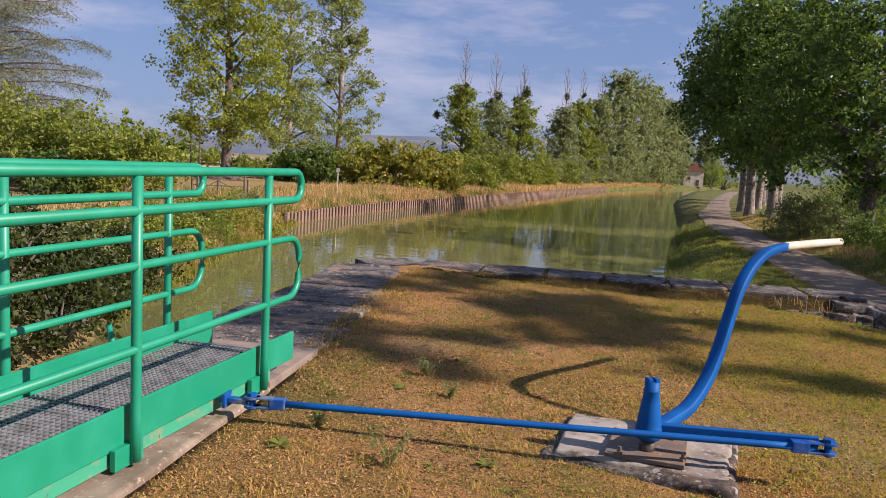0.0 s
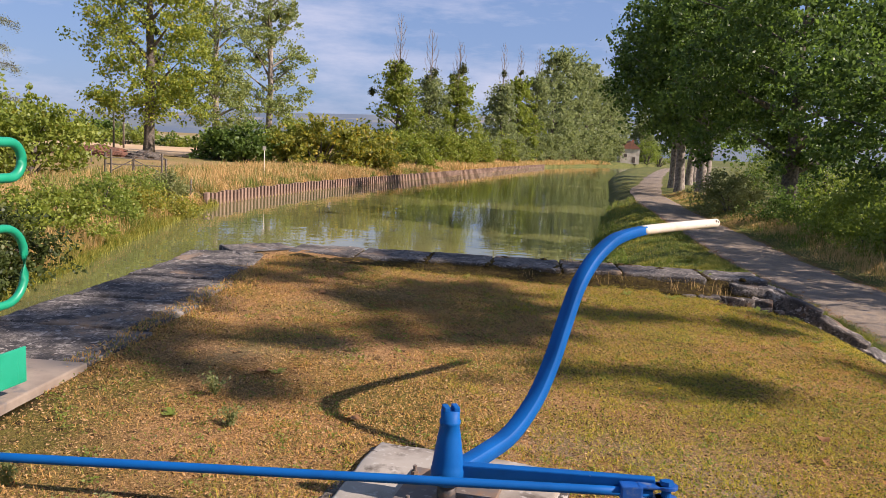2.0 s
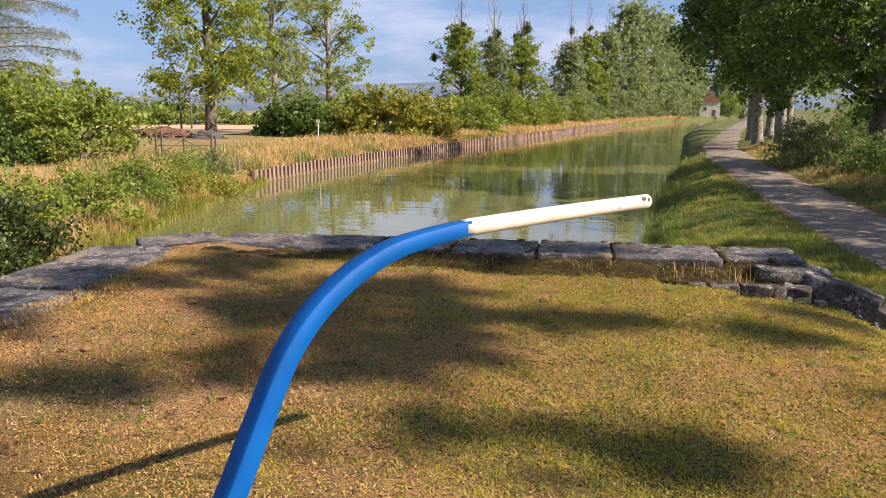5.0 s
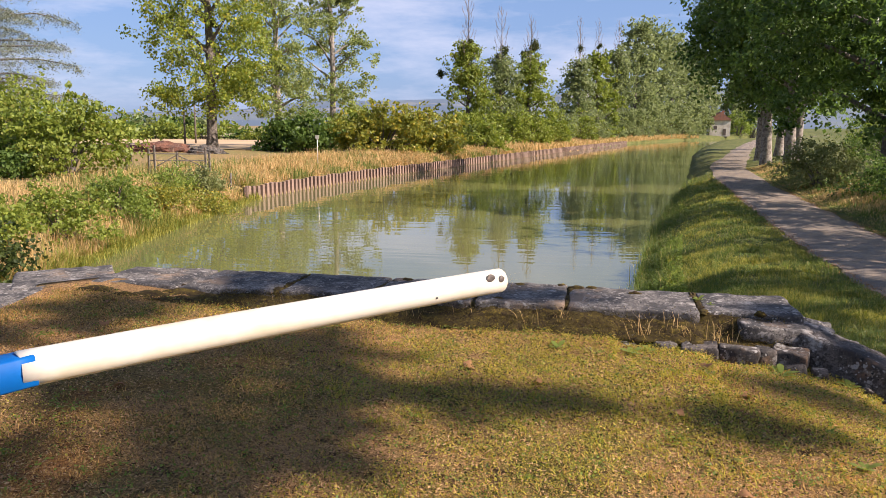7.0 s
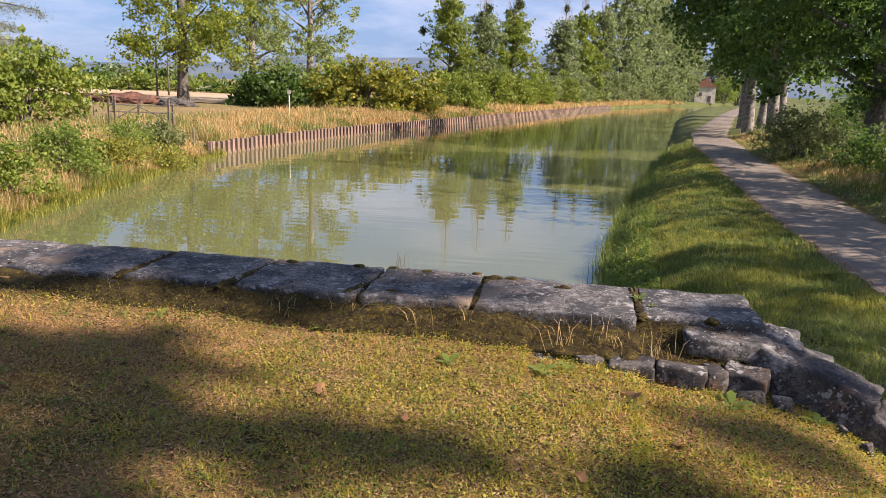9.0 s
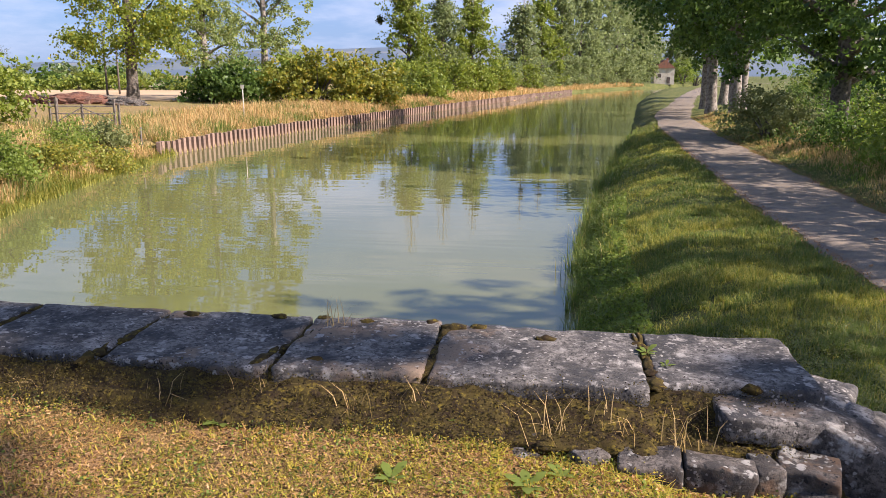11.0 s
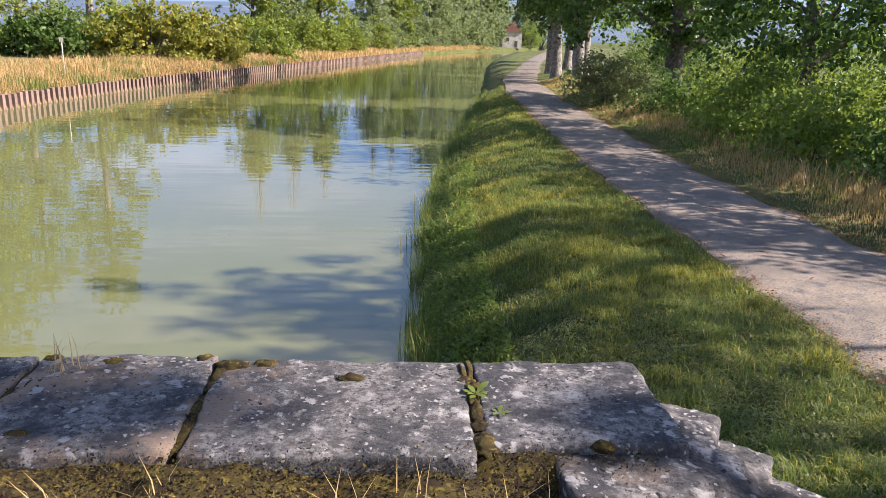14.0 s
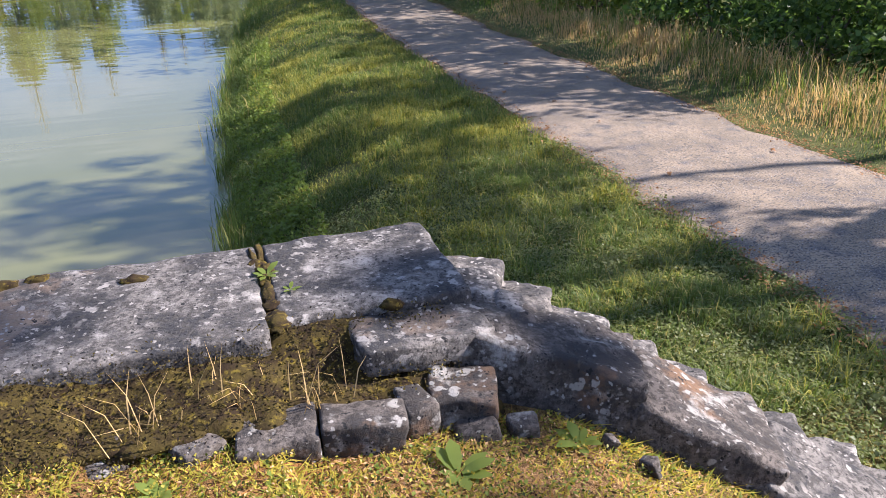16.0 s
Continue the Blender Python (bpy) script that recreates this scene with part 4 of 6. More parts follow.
def mistletoe(places, r):
    def f(e, rng):
        for p in places:
            n = 300
            lobes = rng.normal(size=(6, 3)) * 0.27 * r
            q = lobes[rng.integers(0, 6, n)] + rng.normal(size=(n, 3)) * 0.3 * r * rng.uniform(0.7, 1.2) + np.array(p)
            v, fa = leaf_quads(q, r * 0.36, rng)
            tagged(mesh_np("mistletoe", v, fa, L_MISTLE, e), "dark ragged ball of mistletoe", kind="stuff")
    return f


def bare_top(h0, h1, r, n, balls=()):
    """Dead leafless top above the crown, fine upswept twigs, with mistletoe."""
    def f(e, rng):
        runs = [(np.array([(0, 0, h0 - 3), (0.1, 0.05, (h0 + h1) / 2), (0, 0, h1)]), np.array((0.15, 0.08, 0.015)))]
        for k in range(n):
            u = k / n
            z = h0 - 1.5 + (h1 - h0 + 0.6) * u
            th = k * 2.4 + rng.uniform(-0.4, 0.4)
            ln = r * (1 - 0.75 * u) * rng.uniform(0.6, 1.1) + 0.3
            a = np.array((0, 0, z))
            d = np.array((math.cos(th), math.sin(th), 0))
            p = smooth_path([a, a + d * ln * 0.45 + np.array((0, 0, ln * 0.5)), a + d * ln * 0.62 + np.array((0, 0, ln * 1.35))], 6)
            runs.append((p, np.linspace(0.05 * (1 - 0.5 * u), 0.012, 6)))
            for m in range(3):
                b = p[2 + m]
                t2 = th + rng.uniform(-1.4, 1.4)
                l2 = ln * rng.uniform(0.25, 0.5)
                g = np.array((math.cos(t2) * 0.5, math.sin(t2) * 0.5, 0.9)) * l2
                runs.append((np.stack([b, b + g * 0.5, b + g + np.array((0, 0, 0.1 * l2))]), np.array((0.022, 0.016, 0.01))))
        tagged(tubes("bare_top", runs, M_TWIG, e, 4, caps=False), "leafless grey dead top")
        mistletoe(balls, 0.8)(e, rng)
    return f


# poplars on the far bank
tree("poplar_tree", (-33.6, 75, gz1(-33.6, 75)), "tall poplar with yellowing leaves above the stubble field", 27, 0.55, 1, L_POPLAR, column(4.2, 26, 6.4, 3.6), 40000, 0.28, 210, 1.25, limb_n=22, spread=4.2, start=0.2, up=0.8, group="far bank poplars", extra=mistletoe([(1.0, -0.5, 12.5), (-1.2, 0.3, 16)], 0.7))
tree("poplar_tree", (-29.4, 82, gz1(-29.4, 82)), "slim half-bare poplar with thin green foliage", 22, 0.42, 2, L_THIN, column(3, 20, 4.0, 1.8, 0.2), 17000, 0.25, 85, 0.95, limb_n=26, spread=3.4, start=0.2, up=0.7, group="far bank poplars", bark=M_BARK_PALE, extra=mistletoe([(0.8, -0.5, 9.0)], 0.6))
tree("poplar_tree", (-26.2, 90, gz1(-26.2, 90)), "slim half-bare poplar with thin green foliage", 25, 0.42, 3, L_THIN, column(3, 24, 5.2, 1.8, 0.2), 22000, 0.26, 95, 1.05, limb_n=28, spread=4.2, start=0.2, up=0.6, group="far bank poplars", bark=M_BARK_PALE, extra=mistletoe([(-1.2, -0.5, 12.0), (0.9, 0, 17)], 0.6))

# the half-dead row farther along the water
for i, (x, y, hb, ht, rr, n, balls) in enumerate(((-15.5, 122, 15, 23, 3.6, 11000, [(-0.8, 0, 14.4), (0.4, 0, 15.2), (-4.2, -0.5, 10.6)]), (-10.9, 126, 13.5, 21.5, 3.2, 8500, [(0.5, -0.4, 14.6), (-0.3, 0, 13.6)]), (-6.6, 130, 14.5, 20.5, 3.6, 11000, [(0.3, 0, 15.4), (-0.9, 0, 14.4), (0.8, 0, 16.0)]),
                                                  (0.0, 165, 15.5, 25.0, 3.6, 7500, [(0.2, 0, 18.6), (-0.4, 0, 14.5)]), (3.5, 185, 19, 27, 5.0, 9500, [(0.3, 0, 20.8)]), (8.1, 196, 20.5, 28, 5.0, 9500, [(-0.6, 0, 19.5), (0.8, 0, 21.5)]))):
    tree("roadside_tree", (x, y, gz1(x, y)), "half-dead tree with leafy lower crown and bare grey top", hb, 0.36, 20 + i, L_GREY if i % 2 else L_BUSH, column(0.6, hb, rr + 0.8, rr * 0.22, 0.2), int(n * 1.2), 0.38 if i < 3 else 0.52, 120, 1.1, limb_n=16, spread=rr, start=0.15, up=0.6, group="half-dead trees by the water", extra=bare_top(hb - 3.5, ht, 2.5, 34, balls))
# the closed green wall at the bend
for i, (x, y, h, r) in enumerate(((13.4, 214, 29, 6.0), (19.0, 232, 31, 6.4), (25.2, 250, 30, 6.6), (30.4, 262, 27, 6.4), (35.4, 276, 28, 6.0), (41.5, 306, 26, 6.5), (54, 316, 20, 6))):
    tree("bank_tree", (x, y, gz1(x, y)), "dense tall green tree at the canal bend", h, 0.5, 40 + i, L_GREY, column(1.0, h, r, r * 0.4, 0.35), 9500, 0.72, 150, 1.7, limb_n=14, spread=r, start=0.15, group="trees at the bend")

# undergrowth along the far bank
for i, (x, y, rx, ry, h, m, n) in enumerate(((-17.0, 80, 5.0, 3.2, 5.0, L_GOLD, 6500), (-12.6, 84, 3.6, 3.0, 4.2, L_GOLD, 4800), (-21.5, 84, 3.2, 3, 4.6, L_BUSH, 4200), (-24.5, 78, 2.2, 2, 3.6, L_DARK, 3200), (-28, 80, 2.4, 2, 3.2, L_DARK, 3200), (-9.5, 100, 2.6, 2.2, 3.2, L_BUSH, 2600),
                                             (-14.5, 116, 4.0, 2.5, 5.0, L_BUSH, 3600), (-9.0, 120, 4.0, 2.5, 5.0, L_BUSH, 3600), (-6.2, 126, 3.6, 2.5, 4.6, L_BUSH, 3400), (-4.0, 138, 4.0, 2.5, 5, L_BUSH, 3400), (-2.5, 148, 4.0, 2.5, 5.5, L_GREY, 3400), (0.5, 160, 4.2, 2.5, 5.5, L_BUSH, 3400), (2.5, 174, 4.4, 2.6, 6, L_GREY, 3400), (5.5, 188, 4.6, 2.8, 6.5, L_GREY, 3400), (9.5, 204, 4.8, 3, 7, L_GREY, 3200), (14.5, 222, 5, 3, 7, L_GREY, 3200), (20.5, 240, 5, 3, 7.5, L_GREY, 3200), (27.5, 257, 5, 3, 7.5, L_GREY, 3200), (33, 268, 4.5, 3, 7, L_GREY, 3000), (52, 292, 5, 3, 9, L_LIGHT, 3000), (58, 300, 6, 3, 9, L_LIGHT, 3000))):
    shrub("hedge_bush", (x, y, gz1(x, y)), "dense bush turning yellow behind the dry bank" if m is L_GOLD else "dense green bush behind the dry bank", rx, ry, h, 60 + i, m, int(n * 1.1), 0.36, 60, 0.85, group="bushes on the far bank")

# garden side: cedar and large bushes
def cedar(at, height, seed):
    """A cedar: long sweeping limbs in tiers, with hanging sprays of needles."""
    rng = np.random.default_rng(seed)
    e = thing("cedar_tree", at, "grey-green cedar with long sweeping branches and hanging sprays", "tree")
    runs = [(np.array([(0, 0, -0.4), (0.2, 0, height * 0.4), (0.1, 0.2, height * 0.75), (0, 0, height)]), np.array((0.75, 0.5, 0.28, 0.05)))]
    needles = []
    for k in range(84):
        z = 3.2 + (height - 4) * k / 84
        th = k * 2.4 + rng.uniform(-0.3, 0.3)
        ln = np.interp(z, (3, 8, height), (11.5, 11.0, 3.5)) * rng.uniform(0.75, 1.08)
        d, sdw = np.array((math.cos(th), math.sin(th), 0)), np.array((-math.sin(th), math.cos(th), 0))
        b = np.array((0, 0, z))
        p = smooth_path([b, b + d * ln * 0.3 + sdw * rng.normal() * 0.05 * ln + np.array((0, 0, 0.10 * ln)), b + d * ln * 0.7 + sdw * rng.normal() * 0.10 * ln + np.array((0, 0, rng.uniform(0.08, 0.22) * ln)), b + d * ln + sdw * rng.normal() * 0.12 * ln + np.array((0, 0, rng.uniform(0.02, 0.2) * ln))], 26)
        runs.append((p[::3], np.linspace(0.16, 0.02, len(p[::3]))))
        for m in range(6, 26):
            for sg in (-1, 1):
                l2 = (0.7 + 0.17 * ln * (1 - abs(m / 25 - 0.6))) * rng.uniform(0.5, 1.1)
                w = d * rng.uniform(0.3, 0.9) + sdw * sg * rng.uniform(0.5, 1.0)
                q = np.stack([p[m] + w * l2 * t + np.array((0, 0, 0.12 * l2 * t - 0.55 * l2 * t * t)) for t in (0.3, 0.6, 1.0)])
                if m % 2:
                    runs.append((np.vstack([p[m][None], q]), np.array((0.02, 0.016, 0.01, 0.006))))
                n = int(24 * l2) + 4
                t = rng.uniform(0.1, 1.05, n)[:, None]
                needles.append(p[m] + w * l2 * t + np.array((0, 0, 1.0)) * (0.12 * l2 * t - 0.4 * l2 * t * t - rng.uniform(0, 0.3, (n, 1))) + rng.normal(size=(n, 3)) * 0.2)
    tubes("trunk", runs, M_BARK, e, 5, caps=False)
    v, f = leaf_quads(np.concatenate(needles), 0.26, rng, 0.2, 0.2, 0.2)
    mesh_np("crown", v, f, L_CEDAR, e)
    return e


cedar((-50.0, 59, gz1(-50, 59)), 23, 90)
for i, (x, y, rx, ry, h, m, n) in enumerate(((-23.8, 40.5, 3.3, 3.0, 4.8, L_BUSH, 9000), (-28.5, 42, 3.4, 3.0, 5.4, L_BUSH, 7500), (-33.5, 44, 4.0, 3.0, 5.8, L_BUSH, 7500), (-26.0, 37.5, 2.0, 1.8, 2.2, L_DARK, 2600), (-38.5, 47, 4.0, 3.4, 6.5, L_BUSH, 6500))):
    shrub("garden_bush", (x, y, gz1(x, y)), "large rounded green bush at the garden's edge", rx, ry, h, 100 + i, m, n, 0.23, 80, 0.7, group="garden bushes")
# shrubs at the water's edge, left bank
for i, (x, y, rx, ry, h, m, n) in enumerate(((-14.6, 38.6, 1.1, 1.1, 1.4, L_WILLOW, 3600), (-12.8, 28.8, 1.3, 1.3, 1.6, L_LIGHT, 3600), (-13.2, 32.5, 1.1, 1.1, 1.1, L_GOLD, 3000), (-11.6, 24.2, 1.3, 1.2, 1.6, L_BUSH, 3600), (-11.0, 20.0, 1.5, 1.4, 1.7, L_BUSH, 3600), (-10.2, 16.6, 1.5, 1.4, 1.7, L_WILLOW, 3600), (-9.2, 13.2, 1.6, 1.7, 2.1, L_SHADED, 3600), (-8.4, 10.0, 1.7, 1.7, 2.5, L_SHADED, 3600), (-7.8, 6.5, 1.7, 2.0, 2.7, L_SHADED, 3600), (-14.8, 35.8, 1.0, 1.0, 1.2, L_LIGHT, 1800), (-12.0, 14.5, 2.2, 2.0, 2.6, L_SHADED, 3600), (-10.8, 9.0, 2.4, 2.2, 3.0, L_SHADED, 3600), (-9.8, 18.4, 1.3, 1.4, 1.5, L_SHADED, 3600), (-8.7, 15.2, 1.2, 1.6, 1.4, L_SHADED, 3600), (-7.4, 12.4, 1.3, 1.9, 1.5, L_SHADED, 3000), (-13.0, 35.6, 1.0, 1.2, 0.9, L_GOLD, 2200), (-6.7, 4.2, 1.4, 2.2, 2.0, L_SHADED, 4200), (-6.9, 8.2, 1.2, 1.9, 1.5, L_SHADED, 3600), (-6.6, 0.4, 1.5, 2.2, 2.2, L_SHADED, 3600))):
    shrub("bank_shrub", (x, y, gz1(x, y) - 0.1), "scrubby grey-green shrub on the water's edge" if m is not L_SHADED else "tangled shrub on the water's edge, leaves darkened for shade", rx, ry, h, 130 + i, m, int(n * 1.25), 0.115, 44, 0.4, group="shrubs on the left bank")

# towpath side: row of trees, big oak, thicket
oak = tree("oak_tree", (18.9, 44, gz1(18.9, 44)), "spreading dark oak with low heavy limbs beside the towpath", 13, 0.48, 200, L_DARK, dome(7.8, 7.8, 2.6, 14.5, 0.3), 54000, 0.215, 210, 0.9, limb_n=20, spread=7.0, start=0.18, up=0.35)
for i, (x, y, h, z0) in enumerate(((18.4, 62, 17, 4.0), (17.8, 67, 17, 4.4), (19.1, 76.5, 18, 4.2), (20.6, 70, 17, 4.6), (22.6, 86, 18, 4), (26, 99, 18, 4), (29.5, 112, 18, 4))):
    tree("row_tree", (x, y, gz1(x, y)), "tall towpath tree with grey trunk and heavy dark crown", h, 0.42, 210 + i, L_DARK, dome(6.2 if i < 4 else 4.6, 6.2 if i < 4 else 4.6, z0, h + 1, 0.3), 19000 if i < 4 else 6000, 0.33 if i < 4 else 0.55, 170, 1.3, limb_n=16, spread=5.2, start=0.25, up=0.45, group="row of towpath trees", bark=M_BARK_PALE)
# trees nearer by on the verge; the last four are unseen, added for shade
for i, (x, y, h, r, z0, n, nc, cr, tr, lf) in enumerate(((18.6, 31, 8.6, 4.2, 2.6, 14000, 80, 0.9, 0.3, 0.2), (20.6, 22, 7.6, 4.0, 2.2, 12000, 80, 0.9, 0.3, 0.2), (20.1, 8.8, 7.2, 1.8, 3.6, 4000, 26, 0.6, 0.2, 0.16),
                                                          (24.0, 11.0, 14.0, 2.3, 10.8, 3200, 19, 0.6, 0.16, 0.2), (24.8, 14.8, 14.0, 2.5, 10.8, 4200, 26, 0.6, 0.16, 0.2), (19.8, 17.4, 6.6, 2.6, 3.4, 6000, 34, 0.75, 0.2, 0.17))):
    tree("verge_tree", (x, y, gz1(x, y)), "leafy dark tree on the verge shading the towpath", h, tr, 230 + i, L_DARK, dome(r, r, z0, h + 0.6, 0.25), n, lf, nc, cr, limb_n=12, spread=r * 0.8, start=0.28 if h < 12 else 0.7, up=0.5, group="trees on the verge")
# two unseen trees added across the towpath, their boughs placed to dapple the island
# shaded places on the island: x, y and radius of each patch
DAPPLES = ((0.2, 5.9, 0.5), (0.55, 4.9, 0.45), (0.4, 7.2, 0.5), (1.4, 4.3, 0.32), (2.05, 4.0, 0.16), (1.95, 5.1, 0.3), (2.6, 5.65, 0.36), (2.25, 6.6, 0.36), (1.4, 8.0, 0.45), (2.0, 9.1, 0.5),
          (2.95, 6.95, 0.3), (3.6, 7.2, 0.32), (3.5, 5.85, 0.22), (4.05, 5.05, 0.22), (3.95, 6.2, 0.16), (4.25, 7.05, 0.14), (3.3, 7.8, 0.32), (3.65, 6.7, 0.12), (2.6, 7.6, 0.32), (3.0, 6.3, 0.22), (3.1, 9.1, 0.5), (4.1, 9.05, 0.4), (4.6, 9.1, 0.14),
          (5.05, 4.95, 0.24), (4.97, 7.05, 0.12), (6.0, 6.92, 0.16), (6.6, 7.7, 0.14), (6.35, 8.9, 0.07), (6.95, 8.4, 0.12), (7.0, 5.6, 0.3))


def boughs(base, picked):
    """Clump centres high in the crown along the sun's rays through the given shaded places."""
    def f(rng, n):
        out = []
        for x, y, r in picked:
            for k in range(max(3, int(r * 18))):
                h = 14.2 + rng.uniform(-1.8, 1.8)
                u = rng.normal(size=2) * r * np.array((0.55, 0.42))
                out.append((x + u[0] + h * sd.x / sd.z - base[0], y + u[1] + h * sd.y / sd.z - base[1], h - base[2]))
        return np.array(out)
    return f


for i, (x, y) in enumerate(((21.4, 9.2), (25.0, 9.4))):
    base = (x, y, gz1(x, y))
    tree("verge_tree", base, "unseen tree added across the towpath, loose separate boughs set to dapple the island", 17.5, 0.2, 250 + i, L_DARK, boughs(base, [b for b in DAPPLES if (b[0] < 3) == (i == 0)]), 8500, 0.15, 1, 0.2, limb_n=12, spread=2.6, start=0.7, up=0.35, group="trees on the verge", lean=(0, -1.0))
for i, (x, y, rx, ry, h, m, n) in enumerate(((15.6, 43, 1.9, 1.8, 2.3, L_WILLOW, 5000), (16.8, 37, 1.8, 1.8, 1.7, L_DARK, 3600), (17.6, 33.5, 2.0, 2.0, 2.4, L_LIGHT, 4600), (16.6, 29.0, 1.9, 2.2, 2.5, L_LIGHT, 6000), (16.6, 25.8, 1.7, 1.5, 2.2, L_LIGHT, 6000), (19.5, 28.5, 2.2, 2.2, 3.0, L_LIGHT, 5000), (17.4, 21.8, 1.9, 1.9, 2.5, L_DARK, 5600), (17.3, 18.4, 1.7, 1.9, 2.3, L_DARK, 6000), (17.4, 15.2, 1.7, 1.9, 2.2, L_DARK, 6000), (21.0, 18.5, 2.4, 2.4, 3.8, L_DARK, 8000), (20.8, 23.5, 2.6, 2.4, 5.4, L_DARK, 7000), (21.2, 14.0, 2.4, 2.4, 3.4, L_DARK, 7000), (21.5, 37, 3.0, 3.0, 3.2, L_LIGHT, 5000), (23.5, 31, 3.0, 3.0, 4.5, L_DARK, 5000), (17.4, 11.8, 1.8, 1.9, 2.2, L_DARK, 4600), (24, 47, 3.4, 3, 3, L_LIGHT, 4200), (25.5, 56, 3.6, 3, 4.2, L_DARK, 4600), (27, 64, 4, 3, 4.6, L_DARK, 4600), (29, 73, 4, 3, 5.0, L_LIGHT, 4600), (32, 84, 4.4, 3, 5.4, L_DARK, 4600), (36, 97, 5, 3, 5.6, L_LIGHT, 4600), (40, 112, 5.4, 3, 6, L_DARK, 4600), (30, 52, 4, 3, 4.4, L_DARK, 4200))):
    shrub("verge_bush", (x, y, gz1(x, y) - 0.1), "dark leafy thicket bush beside the towpath" if m is L_DARK else "fresh green shrub beside the towpath", rx, ry, h, 260 + i, m, int(n * 1.3), 0.125, 80, 0.5, group="bushes on the verge")

# ---- far bank: sheet piles, fences, field, house ----
piles = thing("sheet_pile_wall", (-13, 60, -2.0), "rusty sheet-pile bank wall with pale fronts and hollows darkened for shade", "pile wall", kind="structure")
front_me = web_me = None
y = 42.4
count = 0
while y < 190 and count < 298:
    step = 0.56 if y < 110 else 0.8
    x = float(left_water(y))
    x2 = float(left_water(y + step))
    ang = math.degrees(math.atan2(step, x2 - x))
    for kind in ("pile", "web"):
        if kind == "pile" and front_me is None:
            bm = bmesh.new()
            box(bm, 0, 0.02, 0, 0.27, 0.2, 1.5, None, 0.02)
            ob = part("pile", bm, M_PILE_FRONT, piles)
            front_me = ob.data
        elif kind == "web" and web_me is None:
            bm = bmesh.new()
            box(bm, 0.28, 0.15, -0.03, 0.34, 0.08, 1.5)
            ob = part("pile_web", bm, M_RUST_SHADE, piles)
            web_me = ob.data
        else:
            ob = new("pile" if kind == "pile" else "pile_web", front_me if kind == "pile" else web_me)
            ob.parent = piles
        ob.matrix_basis = Matrix.Translation(-piles.location) @ pose(x, y, WATER_Z + 0.02 + 0.04 * math.sin(y * 2.1), 0, 0, ang) @ Matrix.Diagonal((step / 0.56, 1, 1, 1))
    y += step * abs(math.sin(radians(ang)))
    count += 1


def bar(bm, a, b, w):
    a, b = Vector(a), Vector(b)
    m = (b - a).to_track_quat("X", "Z").to_matrix().to_4x4()
    m.translation = (a + b) / 2
    box(bm, 0, 0, 0, (b - a).length, w, w, m, w * 0.15)


gate_at = Vector((-21.4, 44.6, 0))
field_gate = thing("field_gate", (gate_at.x, gate_at.y, gz1(gate_at.x, gate_at.y)), "old weathered wooden field gate with cross braces", "gate")
for dx, dy, h in ((0, 0, 1.6), (0.35, 0.05, 1.75), (1.5, 0.6, 1.35), (3.05, 1.2, 1.6), (3.25, 1.3, 1.3)):
    bm = bmesh.new()
    bar(bm, (dx, dy, -0.2), (dx + 0.02, dy, h), 0.11)
    part("post", bm, M_WOOD, field_gate)
for z in (1.25, 0.85):
    bm = bmesh.new()
    bar(bm, (0, -0.02, z), (3.1, 1.2, z - 0.05), 0.07)
    part("rail", bm, M_WOOD, field_gate)
for a, b in (((0.3, 0.05, 0.4), (1.5, 0.6, 1.15)), ((1.5, 0.6, 1.15), (3.0, 1.15, 0.4))):
    bm = bmesh.new()
    bar(bm, a, b, 0.06)
    part("brace", bm, M_WOOD, field_gate)
for i, (x, y, h, r) in enumerate(((-14.9, 42.2, 1.1, 0.05), (-24.2, 46.5, 0.9, 0.05), (-27.5, 52, 1.0, 0.05), (-30, 58, 1.0, 0.05))):
    tagged(tubes("fence_post", [(np.array([(x, y, gz1(x, y) - 0.2), (x + 0.03, y, gz1(x, y) + h)]), r)], M_WOOD, None, 8), "weathered wooden fence post in dry grass", "post", "fence posts")
mk = thing("marker_post", (-16.0, 58.5, gz1(-16.0, 58.5)), "slim pale marker post with a small white plate", "post")
tubes("pole", [(np.array([(0, 0, -0.2), (0, 0, 2.2)]), 0.035)], M_PLASTER, mk, 8)
bm = bmesh.new()
box(bm, 0, -0.03, 2.25, 0.26, 0.02, 0.3, None, 0.004)
part("plate", bm, M_WHITE, mk)
for x, y, h in ((-48.2, 95, 7.5), (-49.5, 100, 7.0)):
    tp = thing("telegraph_pole", (x, y, gz1(x, y)), "dark wooden telegraph pole beyond the field edge", "pole", "telegraph poles")
    tubes("shaft", [(np.array([(0, 0, -0.3), (0.05, 0, h)]), np.array((0.14, 0.09)))], M_WOOD, tp, 8)
    bm = bmesh.new()
    box(bm, 0, 0, h - 0.4, 0.9, 0.09, 0.09, None, 0.01)
    part("crossarm", bm, M_WOOD, tp)


def heap(name, x, y, rx, ry, h, seed, mat, label, category):
    bm = bmesh.new()
    bmesh.ops.create_icosphere(bm, subdivisions=4, radius=1)
    for v in bm.verts:
        q = v.co * 2.2 + Vector((seed, 0, 0))
        v.co *= 1 + 0.28 * noise.noise(q) + 0.16 * noise.noise(q * 3)
    bmesh.ops.scale(bm, vec=(rx, ry, h), verts=bm.verts)
    bmesh.ops.translate(bm, vec=(x, y, gz1(x, y) - 0.1), verts=bm.verts)
    return tagged(link_bm(name, bm, mat, False), label, category)


heap("earth_mound", -36.8, 70.5, 3.6, 1.6, 1.05, 3, M_EARTH, "heap of red-brown earth and rubble in the field", "earth heap")
heap("earth_mound", -41.5, 71, 2.2, 1.3, 0.8, 5, M_EARTH, "heap of red-brown earth and rubble in the field", "earth heap")
